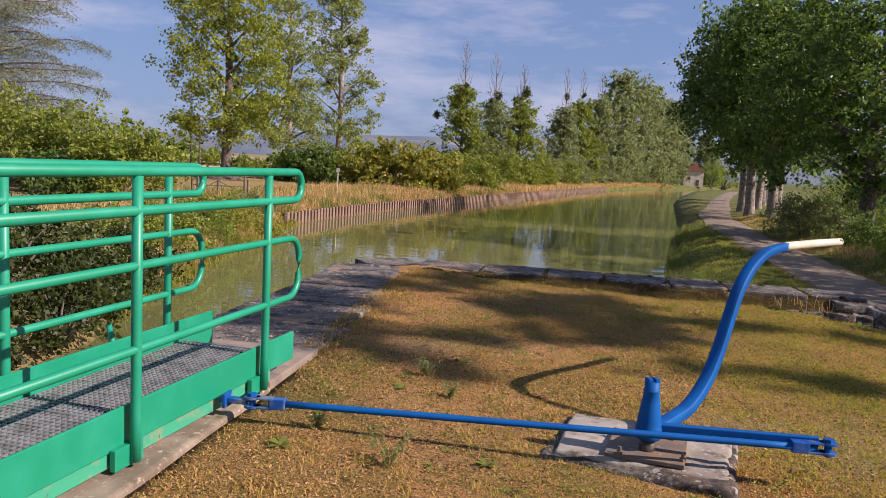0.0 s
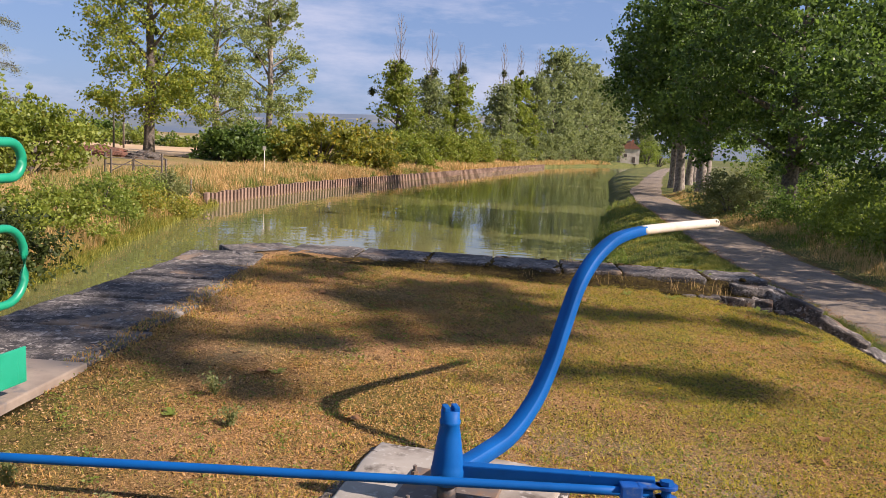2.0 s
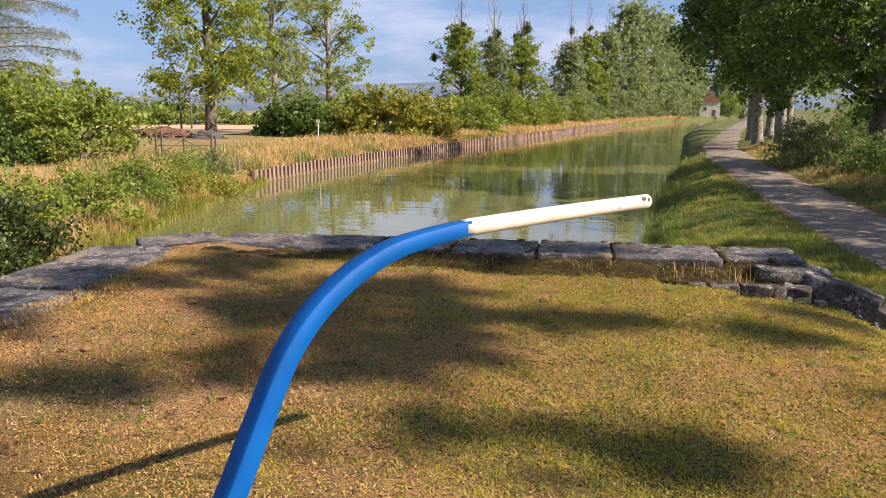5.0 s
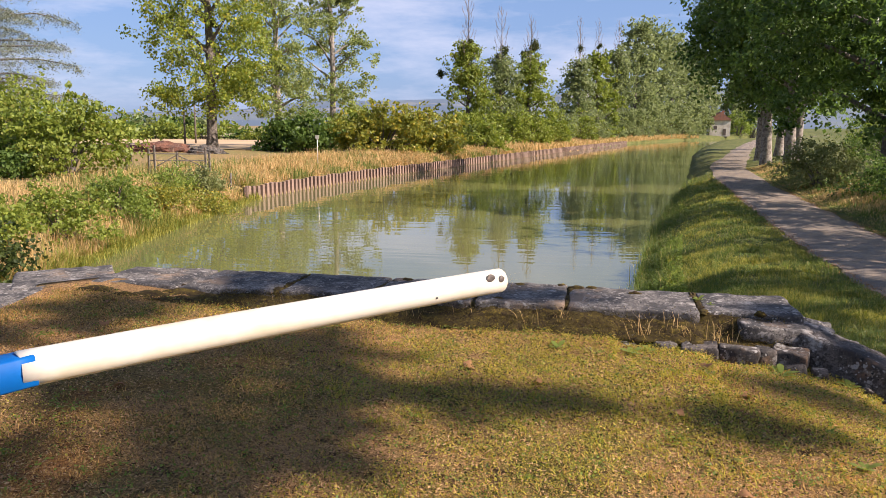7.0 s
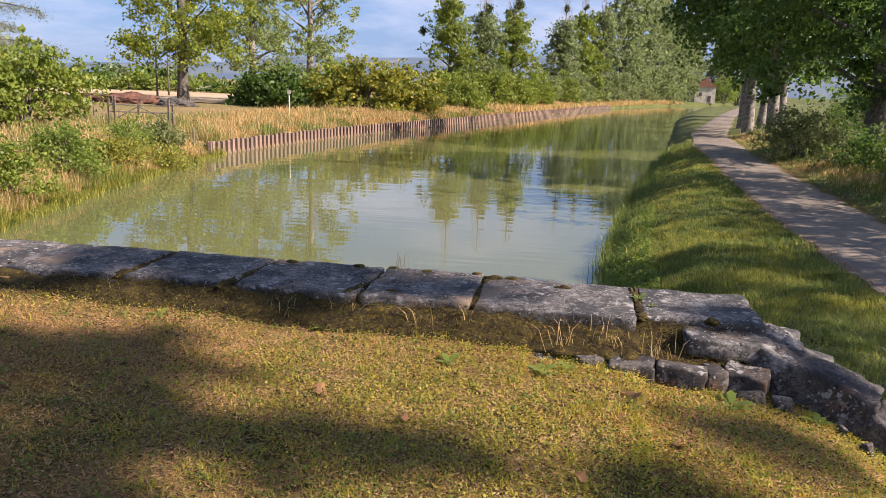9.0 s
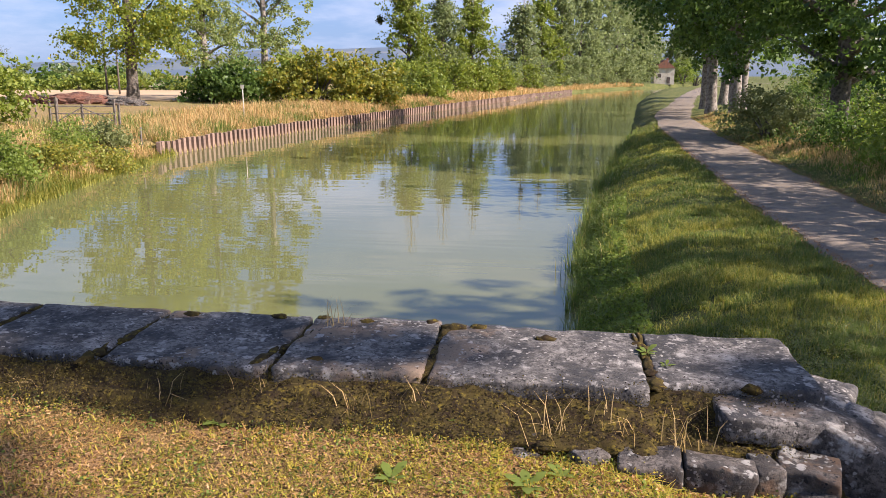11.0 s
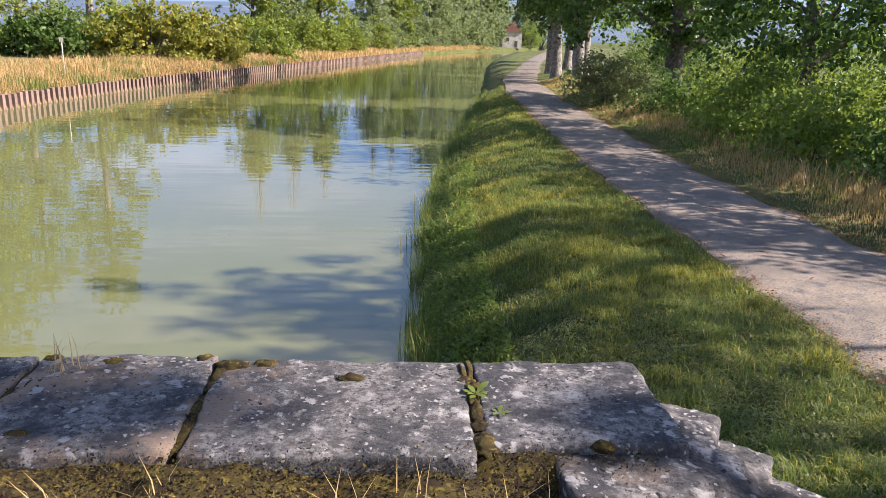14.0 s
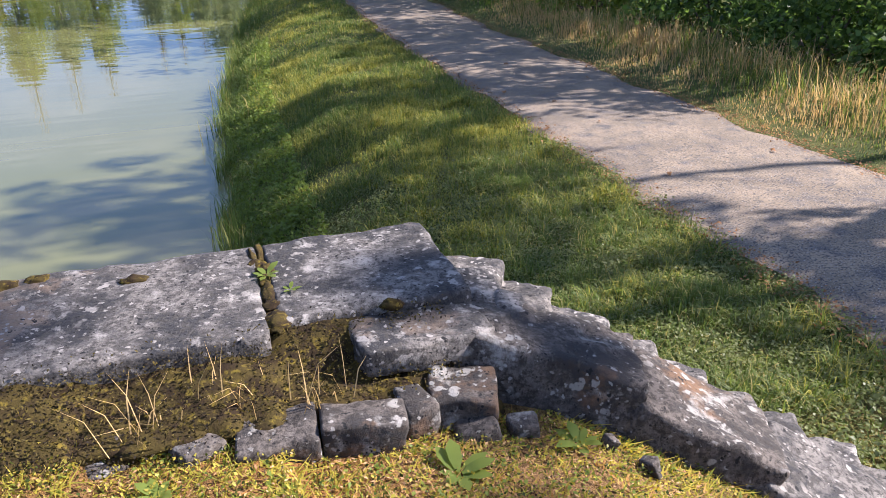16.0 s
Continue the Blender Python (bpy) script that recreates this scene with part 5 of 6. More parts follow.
heap("rubble_heap", -31.5, 70, 1.9, 1.2, 0.75, 9, M_RUBBLE, "low heap of grey stones at the field edge", "stone heap")


def sheet(name, x0, x1, y0, y1, lift, mat, label):
    xs, ys = np.linspace(x0, x1, 30), np.linspace(y0, y1, 14)
    X, Y = np.meshgrid(xs, ys)
    Z = ground_z(X, Y) + lift
    q = (np.arange(13)[:, None] * 30 + np.arange(29)[None]).ravel()
    return tagged(mesh_np(name, np.stack([X, Y, Z], -1).reshape(-1, 3), np.stack([q, q + 1, q + 31, q + 30], 1), mat), label, "field", kind="structure")


sheet("field", -130, -31, 78, 128, 0.12, M_FIELD, "pale harvested stubble field")
sheet("meadow", -330, -60, 150, 420, 0.3, M_FIELD_B, "dull green meadow beyond the stubble field")
# hedgerow trees in the distance
for i in range(26):
    rr = random.Random(500 + i)
    x, y = -150 + i * 5.5 + rr.uniform(-3, 3), 150 + rr.uniform(-12, 60) + max(0, i - 12) * 4
    shrub("hedgerow_tree", (x, y, gz1(x, y)), "distant round hedgerow tree", 3.6, 3.4, rr.uniform(2.4, 5.0), 520 + i, rr.choice((L_BUSH, L_GREY, L_DARK)), 900, 0.9, 20, 1.4, "tree", "hedgerow trees")

for i in range(13):
    rr = random.Random(560 + i)
    x, y = -108 + i * 5.6 + rr.uniform(-1.5, 1.5), 129 + rr.uniform(-2, 2)
    shrub("field_hedge", (x, y, gz1(x, y)), "low dark hedge bush behind the stubble field", 3.4, 1.6, rr.uniform(1.5, 2.8), 580 + i, rr.choice((L_DARK, L_BUSH)), 700, 0.5, 24, 0.9, "hedge", "field hedge")

house = thing("lock_cottage", (43.5, 280, gz1(43.5, 280)), "small plastered cottage with clay-tiled roof by the canal", "house")
bm = bmesh.new()
box(bm, 0, 0, 2.4, 6.6, 7.5, 5.4)
part("wall", bm, M_PLASTER, house)
bm = bmesh.new()
vs = [bm.verts.new(c) for c in ((-3.7, -4.1, 5.0), (3.7, -4.1, 5.0), (3.7, 4.1, 5.0), (-3.7, 4.1, 5.0), (0, -4.1, 7.8), (0, 4.1, 7.8))]
for f in ((0, 1, 4), (2, 3, 5), (1, 2, 5, 4), (3, 0, 4, 5), (0, 3, 2, 1)):
    bm.faces.new([vs[k] for k in f])
part("roof", bm, M_TILE, house)
for x, w, h, z, nm in ((-1.5, 1.0, 1.2, 2.6, "window"), (1.4, 1.0, 2.1, 1.1, "door")):
    bm = bmesh.new()
    box(bm, x, -3.77, z, w, 0.08, h, None, 0.01)
    part(nm, bm, M_DARKWOOD, house)
bm = bmesh.new()
box(bm, 1.4, 1.0, 7.4, 0.7, 0.7, 1.8)
part("chimney", bm, M_TILE, house)

# hills on the horizon
hx = np.linspace(-2600, 2600, 90)
hv, hf = [], []
for k, (yy, amp, seed) in enumerate(((1700, 62, 2.0), (2500, 125, 7.0))):
    top = amp * (0.62 + 0.3 * np.sin(hx / 610 + seed) + 0.14 * np.sin(hx / 190 + seed * 2) + 0.04 * np.sin(hx / 60)) - 4
    b = len(hx) * 3 * k
    hv += [np.stack([hx * (1 + 0.25 * k), np.full_like(hx, yy - 500), np.full_like(hx, -6)], 1), np.stack([hx * (1 + 0.25 * k), np.full_like(hx, yy), np.maximum(top, 2)], 1), np.stack([hx * (1 + 0.25 * k), np.full_like(hx, yy + 400), np.full_like(hx, -6)], 1)]
    j = np.arange(len(hx) - 1)
    for r in (0, 1):
        o = b + r * len(hx)
        hf.append(np.stack([o + j, o + j + 1, o + len(hx) + j + 1, o + len(hx) + j], 1))
tagged(mesh_np("backdrop", np.concatenate(hv), np.concatenate(hf), M_HILL, None, True), "wooded hills on the horizon, coloured blue-grey for distance haze", "hills", kind="structure")

# ---- grass and small growth ----
rng = np.random.default_rng(77)


def scatter(n, x0, x1, y0, y1):
    return rng.uniform(x0, x1, n), rng.uniform(y0, y1, n)


def patch(x, y, s, seed):
    return np.sin(x * s + seed + 1.9 * np.sin(y * s * 0.8 + seed)) * np.cos(y * s * 1.1 - 0.6 * seed + 1.3 * np.sin(x * s * 0.7))


def island(x, y):
    edge = np.interp(x, (0.2, 0.9, 6.6, 6.75, 7.35, 7.75, 8.1, 8.35, 9.6), (7.6, 8.5, 8.5, 8.4, 8.3, 8.1, 7.8, 7.4, 5.8))
    left = np.interp(y, (3.2, 3.8, 5, 6.5, 8, 9), (1.15, 1.04, 0.98, 0.85, 0.72, 0.85))
    pad_out = (np.abs(x - 3.46) > 0.49) | (np.abs(y - 2.77 + 0.17 * (x - 3.46)) > 0.38)
    return (y < edge) & (x > left + 0.03) & pad_out


def clustered(n, per, spread, x0, x1, y0, y1):
    """Places in tufts: per blades round each of n centres."""
    cx, cy = scatter(n, x0, x1, y0, y1)
    r = np.repeat(rng.uniform(0.5, 1.5, n), per) * spread
    return np.repeat(cx, per) + rng.normal(size=n * per) * r, np.repeat(cy, per) + rng.normal(size=n * per) * r


def turf(x, y, height, width, lean, bent, shift=0.0):
    green = patch(x, y, 0.9, 2.0) + 0.5 * patch(x, y, 2.3, 5.0) + 0.35 * (x - 4.4) + shift
    thin = patch(x, y, 1.5, 9.0) + 0.6 * patch(x, y, 3.4, 1.0)
    keep = island(x, y) & (thin + rng.normal(size=len(x)) * 0.5 > -1.0 - 0.2 * (x - 4))
    a = keep & (green + rng.normal(size=len(x)) * 0.5 < 0.3)
    b = keep & ~a
    blades("turf", x[a], y[a], ground_z(x[a], y[a]), height, width, G_TURF, rng, lean, "short sun-dried straw-coloured turf", bent=bent)
    blades("turf", x[b], y[b], ground_z(x[b], y[b]), height * 1.1, width, G_GREEN, rng, lean, "short yellow-green turf", bent=bent)


turf(*clustered(26000, 18, 0.05, 0.9, 8.6, 0.9, 8.6), 0.027, 0.0085, 3.0, False)
turf(*clustered(2600, 14, 0.028, 0.9, 9.3, -2.2, 8.6), 0.032, 0.006, 1.9, False)
turf(*clustered(900, 24, 0.03, 0.9, 8.6, 0.6, 8.6), 0.036, 0.0045, 1.9, True, 0.8)
x, y = clustered(260, 14, 0.05, 0.85, 1.2, 3.8, 8.6)
keep = x > np.interp(y, (3.2, 3.8, 5, 6.5, 8, 9), (1.1, 0.98, 0.92, 0.8, 0.66, 0.8))
x, y = x[keep], y[keep]
blades("turf", x, y, np.maximum(ground_z(x, y), 0.185), 0.026, 0.006, G_TURF, rng, 2.2, "turf creeping over the quay edging", bent=True)
# small round-leaved herbs in the turf
x, y = clustered(2800, 18, 0.035, 0.9, 9.3, -1.2, 8.6)
keep = island(x, y) & (patch(x, y, 1.1, 3.0) + 0.25 * (x - 4) > -0.35)
q = np.stack([x, y, ground_z(x, y) + rng.uniform(0.004, 0.022, len(x))], 1)[keep]
v, f = leaf_quads(q, 0.015, rng, 0.6)
tagged(mesh_np("herbs", v, f, L_LIGHT), "low green clover and herbs in the turf", "herbs", kind="stuff")
x, y = clustered(16000, 12, 0.04, 0.9, 8.6, 0.6, 8.6)
keep = island(x, y) & (patch(x, y, 1.3, 6.0) + 0.5 * patch(x, y, 3.1, 2.0) + 0.45 * (x - 4.6) + rng.normal(size=len(x)) * 0.4 > 0)
q = np.stack([x, y, ground_z(x, y) + rng.uniform(0.004, 0.035, len(x))], 1)[keep]
v, f = leaf_quads(q, 0.012, rng, 0.4)
tagged(mesh_np("clover", v, f, L_CLOVER), "yellow-green clover leaves among the short turf", "clover", kind="stuff")
x, y = clustered(2600, 22, 0.06, 6.8, 10.3, 8.3, 15)
keep = (ground_z(x, y) < -0.9) & (x < road_left(y) + rng.normal(size=len(x)) * 0.1) & (x > right_water(y) + 0.5) & ~((x < 8.5) & (y < 9.2))
q = np.stack([x, y, ground_z(x, y) + rng.uniform(0.02, 0.075, len(x))], 1)[keep]
v, f = leaf_quads(q, 0.026, rng, 0.6)
tagged(mesh_np("clover", v, f, L_WILLOW), "low clover and herbs beside the towpath", "clover", kind="stuff")
# crumbly litter along both edges of the towpath
y = 5 + 45 * rng.uniform(0, 1, 16000) ** 1.5
x = road_left(y) + np.where(rng.uniform(0, 1, len(y)) < 0.5, 0, ROAD_W) + rng.normal(size=len(y)) * 0.13
q = np.stack([x, y, np.maximum(ground_z(x, y), road_z(y) + 0.02) + rng.uniform(0.005, 0.03, len(x))], 1)
v, f = leaf_quads(q, 0.03, rng, 0.85)
tagged(mesh_np("litter", v, f, L_FALLEN), "brown crumbly leaf litter along the towpath edges", "litter", kind="stuff")
# rough tips over the moss bank
x = rng.uniform(2.2, 6.6, 26000)
u = rng.uniform(0, 1, len(x))
q = np.stack([x, 8.34 + 0.38 * u, ground_z(x, np.full(len(x), 8.36)) * (1 - u) + 0.185 * u ** 0.7 + rng.normal(size=len(x)) * 0.02 - 0.005], 1)
v, f = leaf_quads(q, 0.011, rng, 0.2, 0.0, 0.5)
tagged(mesh_np("moss_tips", v, f, L_MOSSY), "ragged brown and yellow moss on the bank by the coping", "moss", kind="stuff")
# dead straw and leaf litter lying flat
x, y = clustered(15000, 9, 0.07, 0.9, 8.6, 0.9, 8.6)
keep = island(x, y)
q = np.stack([x, y, ground_z(x, y) + rng.uniform(0.002, 0.012, len(x))], 1)[keep]
v, f = leaf_quads(q, 0.019, rng, 0.75, 0.0, 0.3)
tagged(mesh_np("litter", v, f, G_LITTER), "dry straw and brown litter on the turf", "litter", kind="stuff")
# canal bank below the towpath
y = rng.uniform(9.2, 60, 88000)
y = 9.3 + (y - 9.2) * rng.uniform(0, 1, len(y)) ** 0.8
lo, hi = right_water(y) - 0.1, road_left(y) - 0.02
x = lo + (hi - lo) * rng.uniform(0, 1, len(y))
keep = (ground_z(x, y) < -0.95) & ~((x < 6.9) & (y < 9.6))
x, y = x[keep], y[keep]
d = x - right_water(y)
h = np.where(d < 0.7, 0.17, 0.075) * (1 + 0.5 * patch(x, y, 1.3, 3.0)) * np.interp(y, (9, 20, 60), (1, 1.2, 1.6))
h = np.maximum(h * (1 + 0.55 * patch(x, y, 4.2, 1.0)), 0.04)
wd = 0.009 * np.interp(y, (9, 20, 60), (0.9, 1.4, 3))
yl = (d > 0.6) & (patch(x, y, 1.6, 8.0) + 0.5 * patch(x, y, 3.9, 2.0) + rng.normal(size=len(x)) * 0.4 > 0.15)
blades("bank_grass", x[~yl], y[~yl], ground_z(x[~yl], y[~yl]), h[~yl], wd[~yl], G_BANK, rng, 1.8, "lush green grass on the canal bank")
blades("bank_grass", x[yl], y[yl], ground_z(x[yl], y[yl]), h[yl], wd[yl], G_YELLOW, rng, 1.8, "yellowing grass on the canal bank")
# flopping tufts on the near part of the bank
x, y = clustered(3600, 22, 0.04, 6.0, 10.2, 9.4, 24)
d = x - right_water(y)
keep = (d > 0.15) & (x < road_left(y) - 0.12) & (ground_z(x, y) < -0.95) & ~((x < 8.4) & (y < 9.9)) & (patch(x, y, 1.9, 2.0) > -0.55)
x, y = x[keep], y[keep]
yl = (d[keep] > 0.8) & (patch(x, y, 1.6, 8.0) + rng.normal(size=len(x)) * 0.35 > 0.0)
for sel, mat, lab in ((yl, G_YELLOW, "yellowing tufts flopping over the bank"), (~yl, G_BANK, "long green tufts flopping over the bank")):
    blades("bank_tufts", x[sel], y[sel], ground_z(x[sel], y[sel]), 0.16, 0.008, mat, rng, 1.5, lab)
# tall seeding grass before the thicket
y = rng.uniform(9, 30, 900)
x = road_left(y) + ROAD_W + 1.1 + np.abs(rng.normal(size=len(y))) * 0.7
blades("verge_grass", x, y, ground_z(x, y), 0.8, 0.008, G_STRAW, rng, 1.2, "tall dry seeding grass before the thicket")
# broad-leaved weeds low on the bank
x, y = clustered(2200, 22, 0.09, 6.0, 8.2, 9.6, 28)
d = x - right_water(y)
keep = (d > 0.02) & (d < 0.95)
q = np.stack([x, y, ground_z(x, y) + rng.uniform(0.03, 0.2, len(x))], 1)[keep]
v, f = leaf_quads(q, 0.05, rng, 0.5)
tagged(mesh_np("bank_herbs", v, f, L_LIGHT), "leafy green weeds low on the canal bank", "weeds", kind="stuff")
# reeds in the water's margin
y = 9.6 + 40 * rng.uniform(0, 1, 5200) ** 1.6
x = right_water(y) + rng.normal(size=len(y)) * 0.12 - 0.05
keep = patch(x * 3, y, 1.2, 4.0) > -0.4
blades("reeds", x[keep], y[keep], np.full(keep.sum(), WATER_Z), 0.5, 0.012, G_BANK, rng, 0.7, "thin reeds along the water's edge", "reeds")
# slope between island and towpath, and verge beyond
x, y = scatter(42000, 6.6, 10.2, 5.0, 13.5)
keep = ~island(x, y) & (x < road_left(y) - 0.02 + rng.normal(size=len(x)) * 0.1) & (ground_z(x, y) < -0.5) & ~((x < 8.4) & (y > 7.5) & (y < 9.4) & (x < 6.9 + (9.3 - y)))
x, y = x[keep], y[keep]
blades("bank_grass", x, y, ground_z(x, y), 0.055, 0.011, G_BANK, rng, 1.4, "short green herbs and grass below the wing wall")
y = 3 + 62 * rng.uniform(0, 1, 60000) ** 1.3
x = road_left(y) + ROAD_W + np.abs(rng.normal(size=len(y))) * 1.5 - 0.05
h = np.interp(x - road_left(y) - ROAD_W, (0, 0.6, 1.4, 3), (0.03, 0.06, 0.25, 0.5)) * (1 + 0.4 * patch(x, y, 1.1, 6.0))
s = patch(x, y, 0.9, 1.0) + rng.normal(size=len(x)) * 0.6 > -0.1
wd = 0.010 * np.interp(y, (3, 20, 60), (0.9, 1.3, 3))
blades("verge_grass", x[s], y[s], ground_z(x[s], y[s]), h[s], wd[s], G_STRAW, rng, 0.7, "tall dry straw-coloured verge grass")
blades("verge_grass", x[~s], y[~s], ground_z(x[~s], y[~s]), h[~s], wd[~s], G_BANK, rng, 0.8, "green verge grass and herbs")
# far bank: tall dry grass behind the piles and over the slope
y = 19 + 93 * rng.uniform(0, 1, 60000) ** 1.1
x = left_water(y) - 0.1 - 9 * rng.uniform(0, 1, len(y)) ** 1.5
h = np.where(y < 43, 0.5, 0.6) * (1 + 0.3 * patch(x, y, 0.6, 2.0) + 0.3 * patch(x, y, 2.1, 5.0))
gr = (patch(x, y, 0.5, 7.0) + rng.normal(size=len(x)) * 0.4 > np.where(y < 38, 0.25, 0.6))
wd = 0.018 * np.interp(y, (12, 45, 110), (0.7, 1.4, 3))
blades("dry_grass", x[~gr], y[~gr], ground_z(x[~gr], y[~gr]), h[~gr], wd[~gr], G_STRAW, rng, 1.1, "tall dry golden grass on the far bank")
blades("bank_grass", x[gr], y[gr], ground_z(x[gr], y[gr]), h[gr], wd[gr], G_BANK, rng, 0.5, "rank green grass on the far bank")
y = 15 + 29 * rng.uniform(0, 1, 15000)
x = left_water(y) + rng.normal(size=len(y)) * 0.22 - 0.15
blades("bank_grass", x, y, np.maximum(ground_z(x, y), WATER_Z), 0.38 + 0.2 * patch(x, y, 0.9, 3.0), 0.022, G_YELLOW, rng, 1.3, "rank yellowing growth at the far water's edge")
y = 105 + 150 * rng.uniform(0, 1, 16000)
x = left_water(y) - 0.2 - 8 * rng.uniform(0, 1, len(y)) ** 1.5
blades("dry_grass", x, y, ground_z(x, y), 0.8, 0.09, G_STRAW, rng, 0.5, "tall dry golden grass along the bend")

# moss in the joints and on the ledge


def moss(x, y, z, rx, ry, h, seed, turn=0):
    bm = bmesh.new()
    bmesh.ops.create_icosphere(bm, subdivisions=3, radius=1)
    for v in bm.verts:
        q = v.co * 1.6 + Vector((seed * 3.1, 0, 0))
        v.co *= 1 + 0.45 * noise.noise(q) + 0.2 * noise.noise(q * 3.3)
    bmesh.ops.scale(bm, vec=(rx, ry, h), verts=bm.verts)
    bm.transform(pose(x, y, z, 0, 0, turn))
    return tagged(link_bm("moss", bm, M_MOSS, True), "cushion of brown-green moss in a stone joint", "moss", "moss cushions")


for i, (xj, skew) in enumerate(((4.3, 0.22), (5.02, 0.05), (6.02, -0.03), (3.45, 0.1), (2.65, 0.05))):
    for k in range(11):
        u = (k + random.uniform(0.1, 0.9)) / 11
        if xj > 5.5 and u < 0.5 and k % 2:
            continue
        moss(xj + skew * (u - 0.5) + random.uniform(-0.02, 0.02), 8.72 + 0.68 * u, 0.184, random.uniform(0.014, 0.045), random.uniform(0.03, 0.1), random.uniform(0.012, 0.026), i * 10 + k)
for i, (x, y, r) in enumerate(((4.6, 9.39, 0.05), (4.95, 9.42, 0.035), (5.08, 9.36, 0.07), (5.2, 9.37, 0.05), (5.55, 9.24, 0.05), (4.49, 8.8, 0.04), (4.1, 9.42, 0.05), (4.35, 9.42, 0.04), (3.6, 9.4, 0.05), (6.42, 8.72, 0.04))):
    moss(x, y, 0.198, r, r * 0.6, 0.02, 60 + i, random.uniform(-30, 30))
for i in range(26):
    x = 2.6 + 3.2 * i / 25 + random.uniform(-0.08, 0.08)
    moss(x, 8.56 - 0.02 * (x - 2.6) + random.uniform(-0.03, 0.03), 0.03, random.uniform(0.10, 0.2), random.uniform(0.06, 0.1), random.uniform(0.04, 0.075), 90 + i, random.uniform(-15, 15))


def weed(x, y, z, n, size, seed, mat, label="small leafy weed growing from a stone joint"):
    r = np.random.default_rng(seed)
    th = np.linspace(0, 2 * math.pi, n, endpoint=False) + r.uniform(-0.3, 0.3, n)
    vs, fs = [np.zeros(3)], []
    for k in range(n):
        d = np.array((math.cos(th[k]), math.sin(th[k]), 0))
        sd2 = np.array((-d[1], d[0], 0))
        ln = size * r.uniform(0.6, 1.2)
        w = ln * 0.2
        up = r.uniform(0.3, 1.0)
        pts = [(0.02, 0.2), (0.35, 0.9), (0.7, 1.0), (1.0, 0.1)]
        b = len(vs)
        for s, ww in pts[1:]:
            c = d * ln * s + np.array((0, 0, ln * up * (s - 0.55 * s * s)))
            vs += [c - sd2 * w * ww, c + sd2 * w * ww]
        fs += [(0, b + 1, b)] + [f for q in range(2) for f in ((b + 2 * q, b + 2 * q + 1, b + 2 * q + 3), (b + 2 * q, b + 2 * q + 3, b + 2 * q + 2))]
    ob = mesh_np("weed", vs, fs, mat)
    ob.location = (x, y, z)
    return tagged(ob, label, "weed", "weeds")


for i, (x, y, n, s) in enumerate(((6.03, 9.1, 7, 0.07), (5.42, 8.5, 6, 0.09), (5.1, 8.5, 7, 0.1), (4.7, 8.45, 6, 0.07), (4.2, 8.4, 6, 0.08), (6.45, 8.1, 9, 0.1), (5.5, 8.1, 7, 0.09), (5.62, 8.2, 7, 0.07), (5.0, 8.05, 8, 0.08), (6.9, 8.2, 8, 0.09), (3.2, 8.3, 8, 0.09), (1.9, 3.3, 9, 0.06), (2.6, 2.2, 10, 0.07), (1.55, 2.0, 9, 0.08), (2.2, 4.2, 8, 0.06), (3.9, 2.1, 8, 0.06), (6.5, 6.6, 7, 0.08), (6.1, 8.95, 5, 0.04))):
    weed(x, y, (0.2 if 8.66 < y < 9.4 else gz1(x, y)), n, s, 700 + i, L_LIGHT)
for i, (x, y) in enumerate(((4.45, 9.3), (4.3, 8.6), (5.0, 8.55), (5.6, 8.45), (6.1, 8.45), (3.9, 8.5), (3.3, 8.55), (2.7, 8.6), (5.85, 8.5), (4.75, 8.52))):
    n = 16
    xx = x + rng.normal(size=n) * 0.05
    yy = y + rng.normal(size=n) * 0.03
    blades("grass_tuft", xx, yy, np.full(n, 0.2 if y > 8.66 else 0.05), 0.17, 0.004, G_STRAW, rng, 1.2, "wispy dry grass tuft among the stones", "grass tuft")
for xj in front_joints[1:-1]:
    bm = bmesh.new()
    box(bm, xj, 9.06, 0.088, 0.09, 0.66, 0.2, None, 0.02)
    bmesh.ops.subdivide_edges(bm, edges=[e for e in bm.edges if e.calc_length() > 0.1], cuts=12, use_grid_fill=True)
    for v in bm.verts:
        v.co.z += 0.025 * noise.noise(v.co * 22) - 0.008
    tagged(link_bm("joint_soil", bm, M_MOSS, True), "dark soil and moss filling a joint between slabs", "soil", "joint fillings", kind="structure")
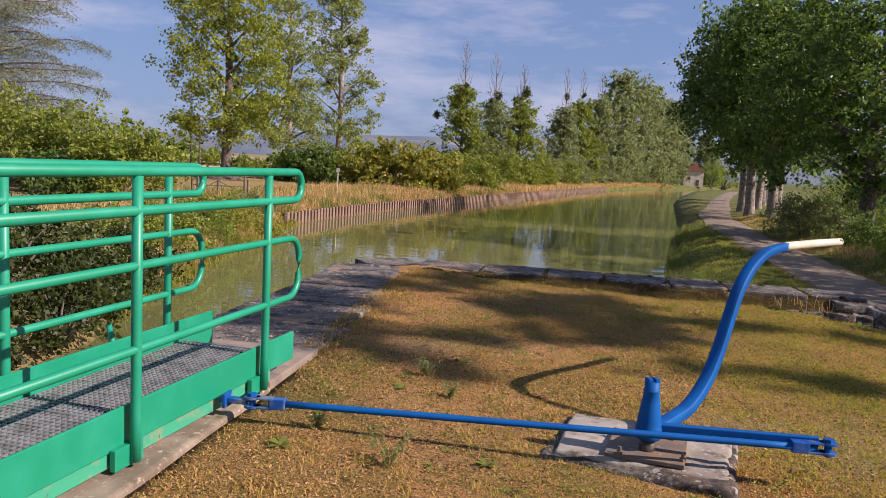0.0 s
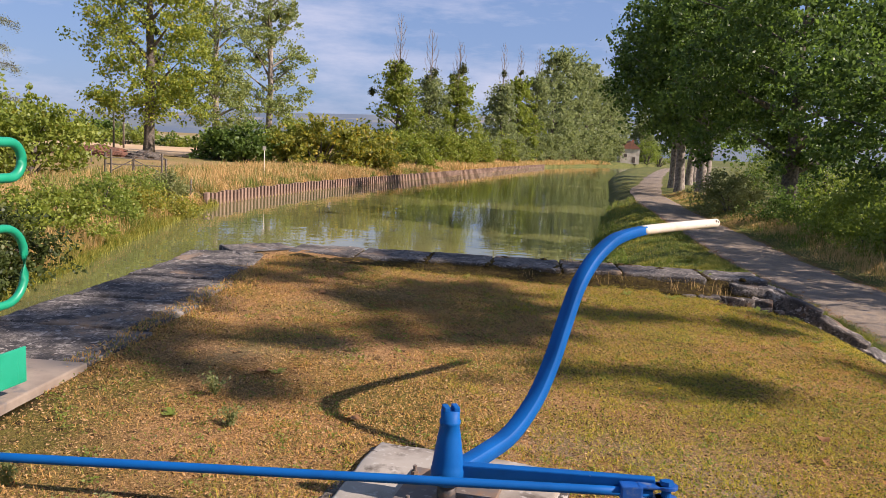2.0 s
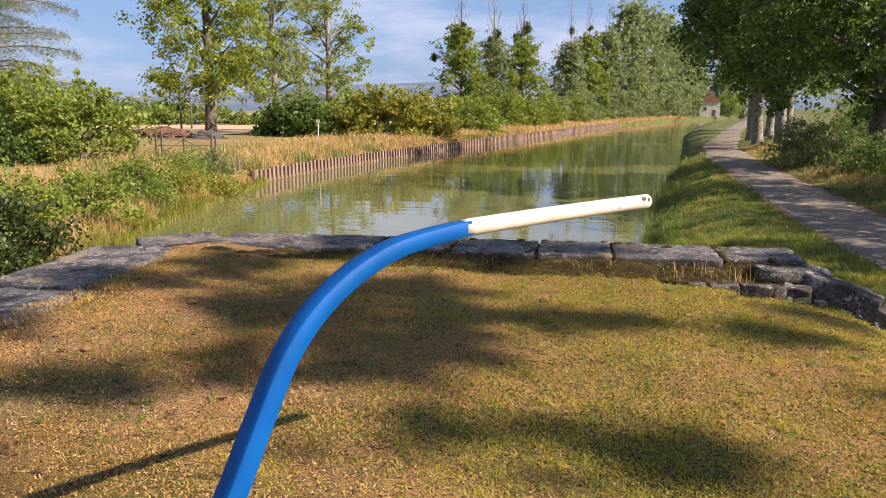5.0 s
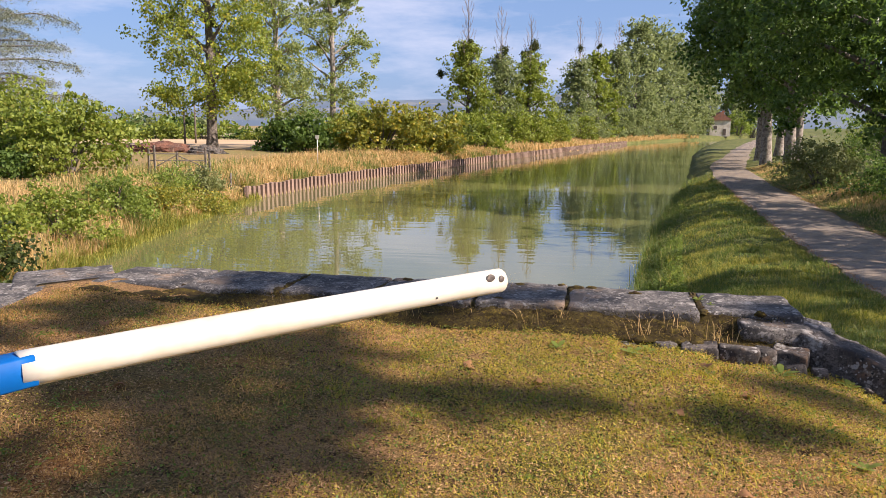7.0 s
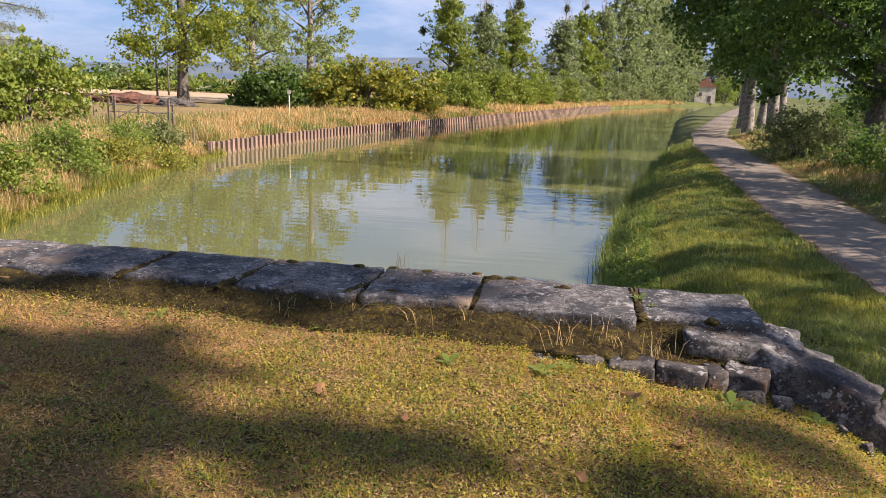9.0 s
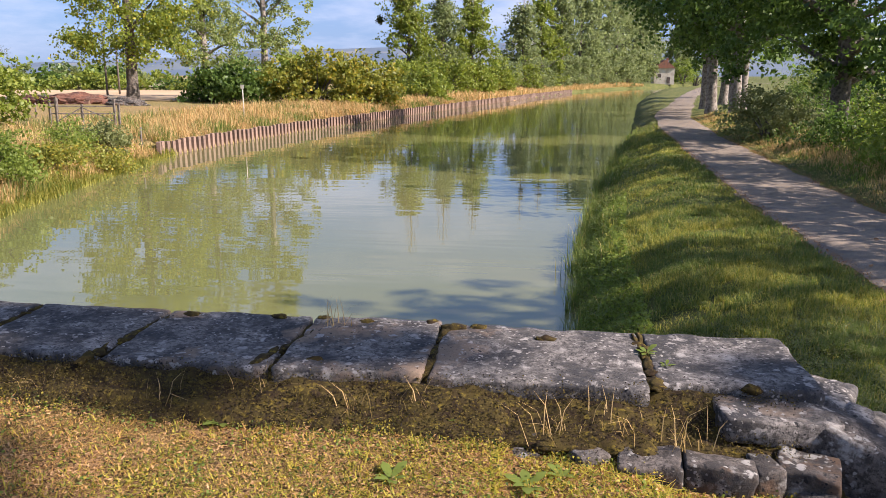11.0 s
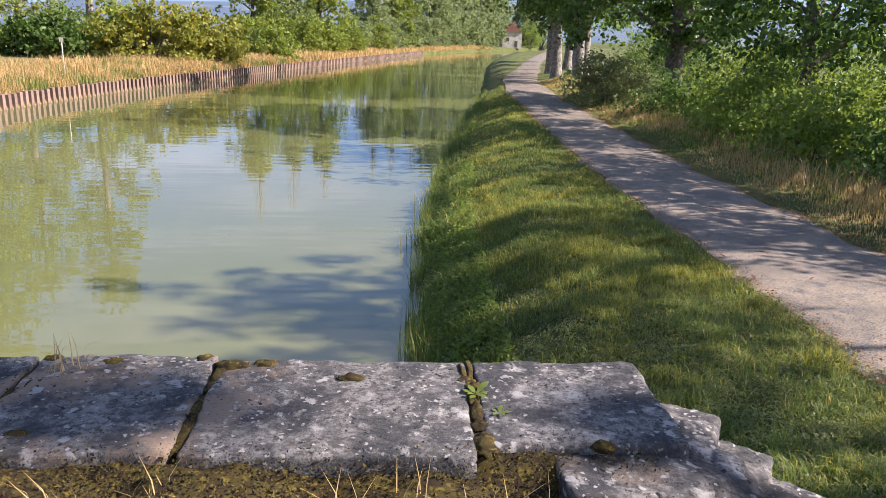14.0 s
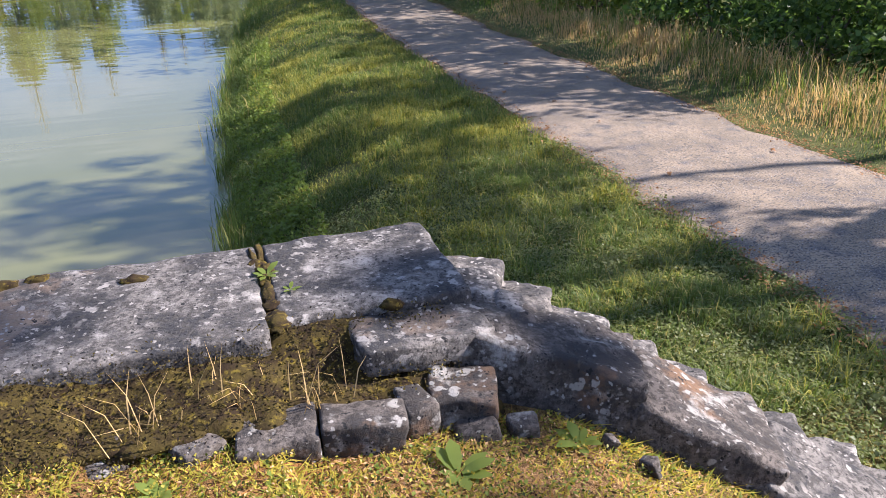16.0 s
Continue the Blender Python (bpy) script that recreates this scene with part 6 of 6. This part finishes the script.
# taller feathery weeds standing in the turf
for i, (x, y, h) in enumerate(((1.64, 2.32, 0.10), (2.14, 1.98, 0.17), (2.25, 3.25, 0.08), (2.00, 3.66, 0.12))):
    r = np.random.default_rng(720 + i)
    runs, q = [], []
    for k in range(11):
        th, ln = r.uniform(0, 6.28), h * r.uniform(0.6, 1.2)
        d = np.array((math.cos(th), math.sin(th), 0)) * ln * r.uniform(0.3, 0.9)
        p = smooth_path([(0, 0, 0), tuple(d * 0.4 + np.array((0, 0, ln * 0.6))), tuple(d + np.array((0, 0, ln)))], 6)
        runs.append((p, np.linspace(0.002, 0.001, 6)))
        q.append(p[r.integers(1, 6, 26)] + r.normal(size=(26, 3)) * 0.012)
    e = thing("weed_plant", (x, y, gz1(x, y)), "feathery grey-green weed standing in dry turf", "weed", "feathery weeds")
    tubes("stem", runs, G_BANK, e, 4, caps=False)
    v, f = leaf_quads(np.concatenate(q), 0.022, r, 0.2, 0, 0.4)
    mesh_np("foliage", v, f, L_WILLOW, e)
# a yellow leaf and fallen leaves
ly = leafy("yellow_leaf", (0.75, 0.42, 0.02), (0.8, 0.5, 0.03))
weed(4.73, 4.62, gz1(4.73, 4.62) + 0.03, 7, 0.035, 760, ly, "small bright yellow flower in the turf")
for i in range(46):
    r = random.Random(900 + i)
    x, y = (r.uniform(1.5, 8.0), r.uniform(0.5, 8.2)) if i < 26 else (r.uniform(8.6, 13.0), r.uniform(8, 22))
    if i < 26 and 2.9 < x < 4.0 and 2.4 < y < 3.4:
        continue
    s = r.uniform(0.03, 0.06)
    vs = []
    for k in range(10):
        a = 2 * math.pi * k / 10
        rr = s * (1.0 if k % 2 else 0.72)
        vs.append((rr * math.cos(a) * 0.75, rr * math.sin(a), 0.012 * math.sin(a * 2 + i)))
    me_v = vs + [(0, 0, 0.004)]
    ob = mesh_np("fallen_leaf", me_v, [(k, (k + 1) % 10, 10) for k in range(10)], L_FALLEN)
    z = gz1(x, y) + 0.02
    if road_left(y) < x < road_left(y) + ROAD_W:
        z = float(road_z(y)) + 0.075
    ob.matrix_basis = pose(x, y, z, r.uniform(-15, 15), r.uniform(-15, 15), r.uniform(0, 360))
    tagged(ob, "curled brown fallen leaf on the ground", "leaf", "fallen leaves")
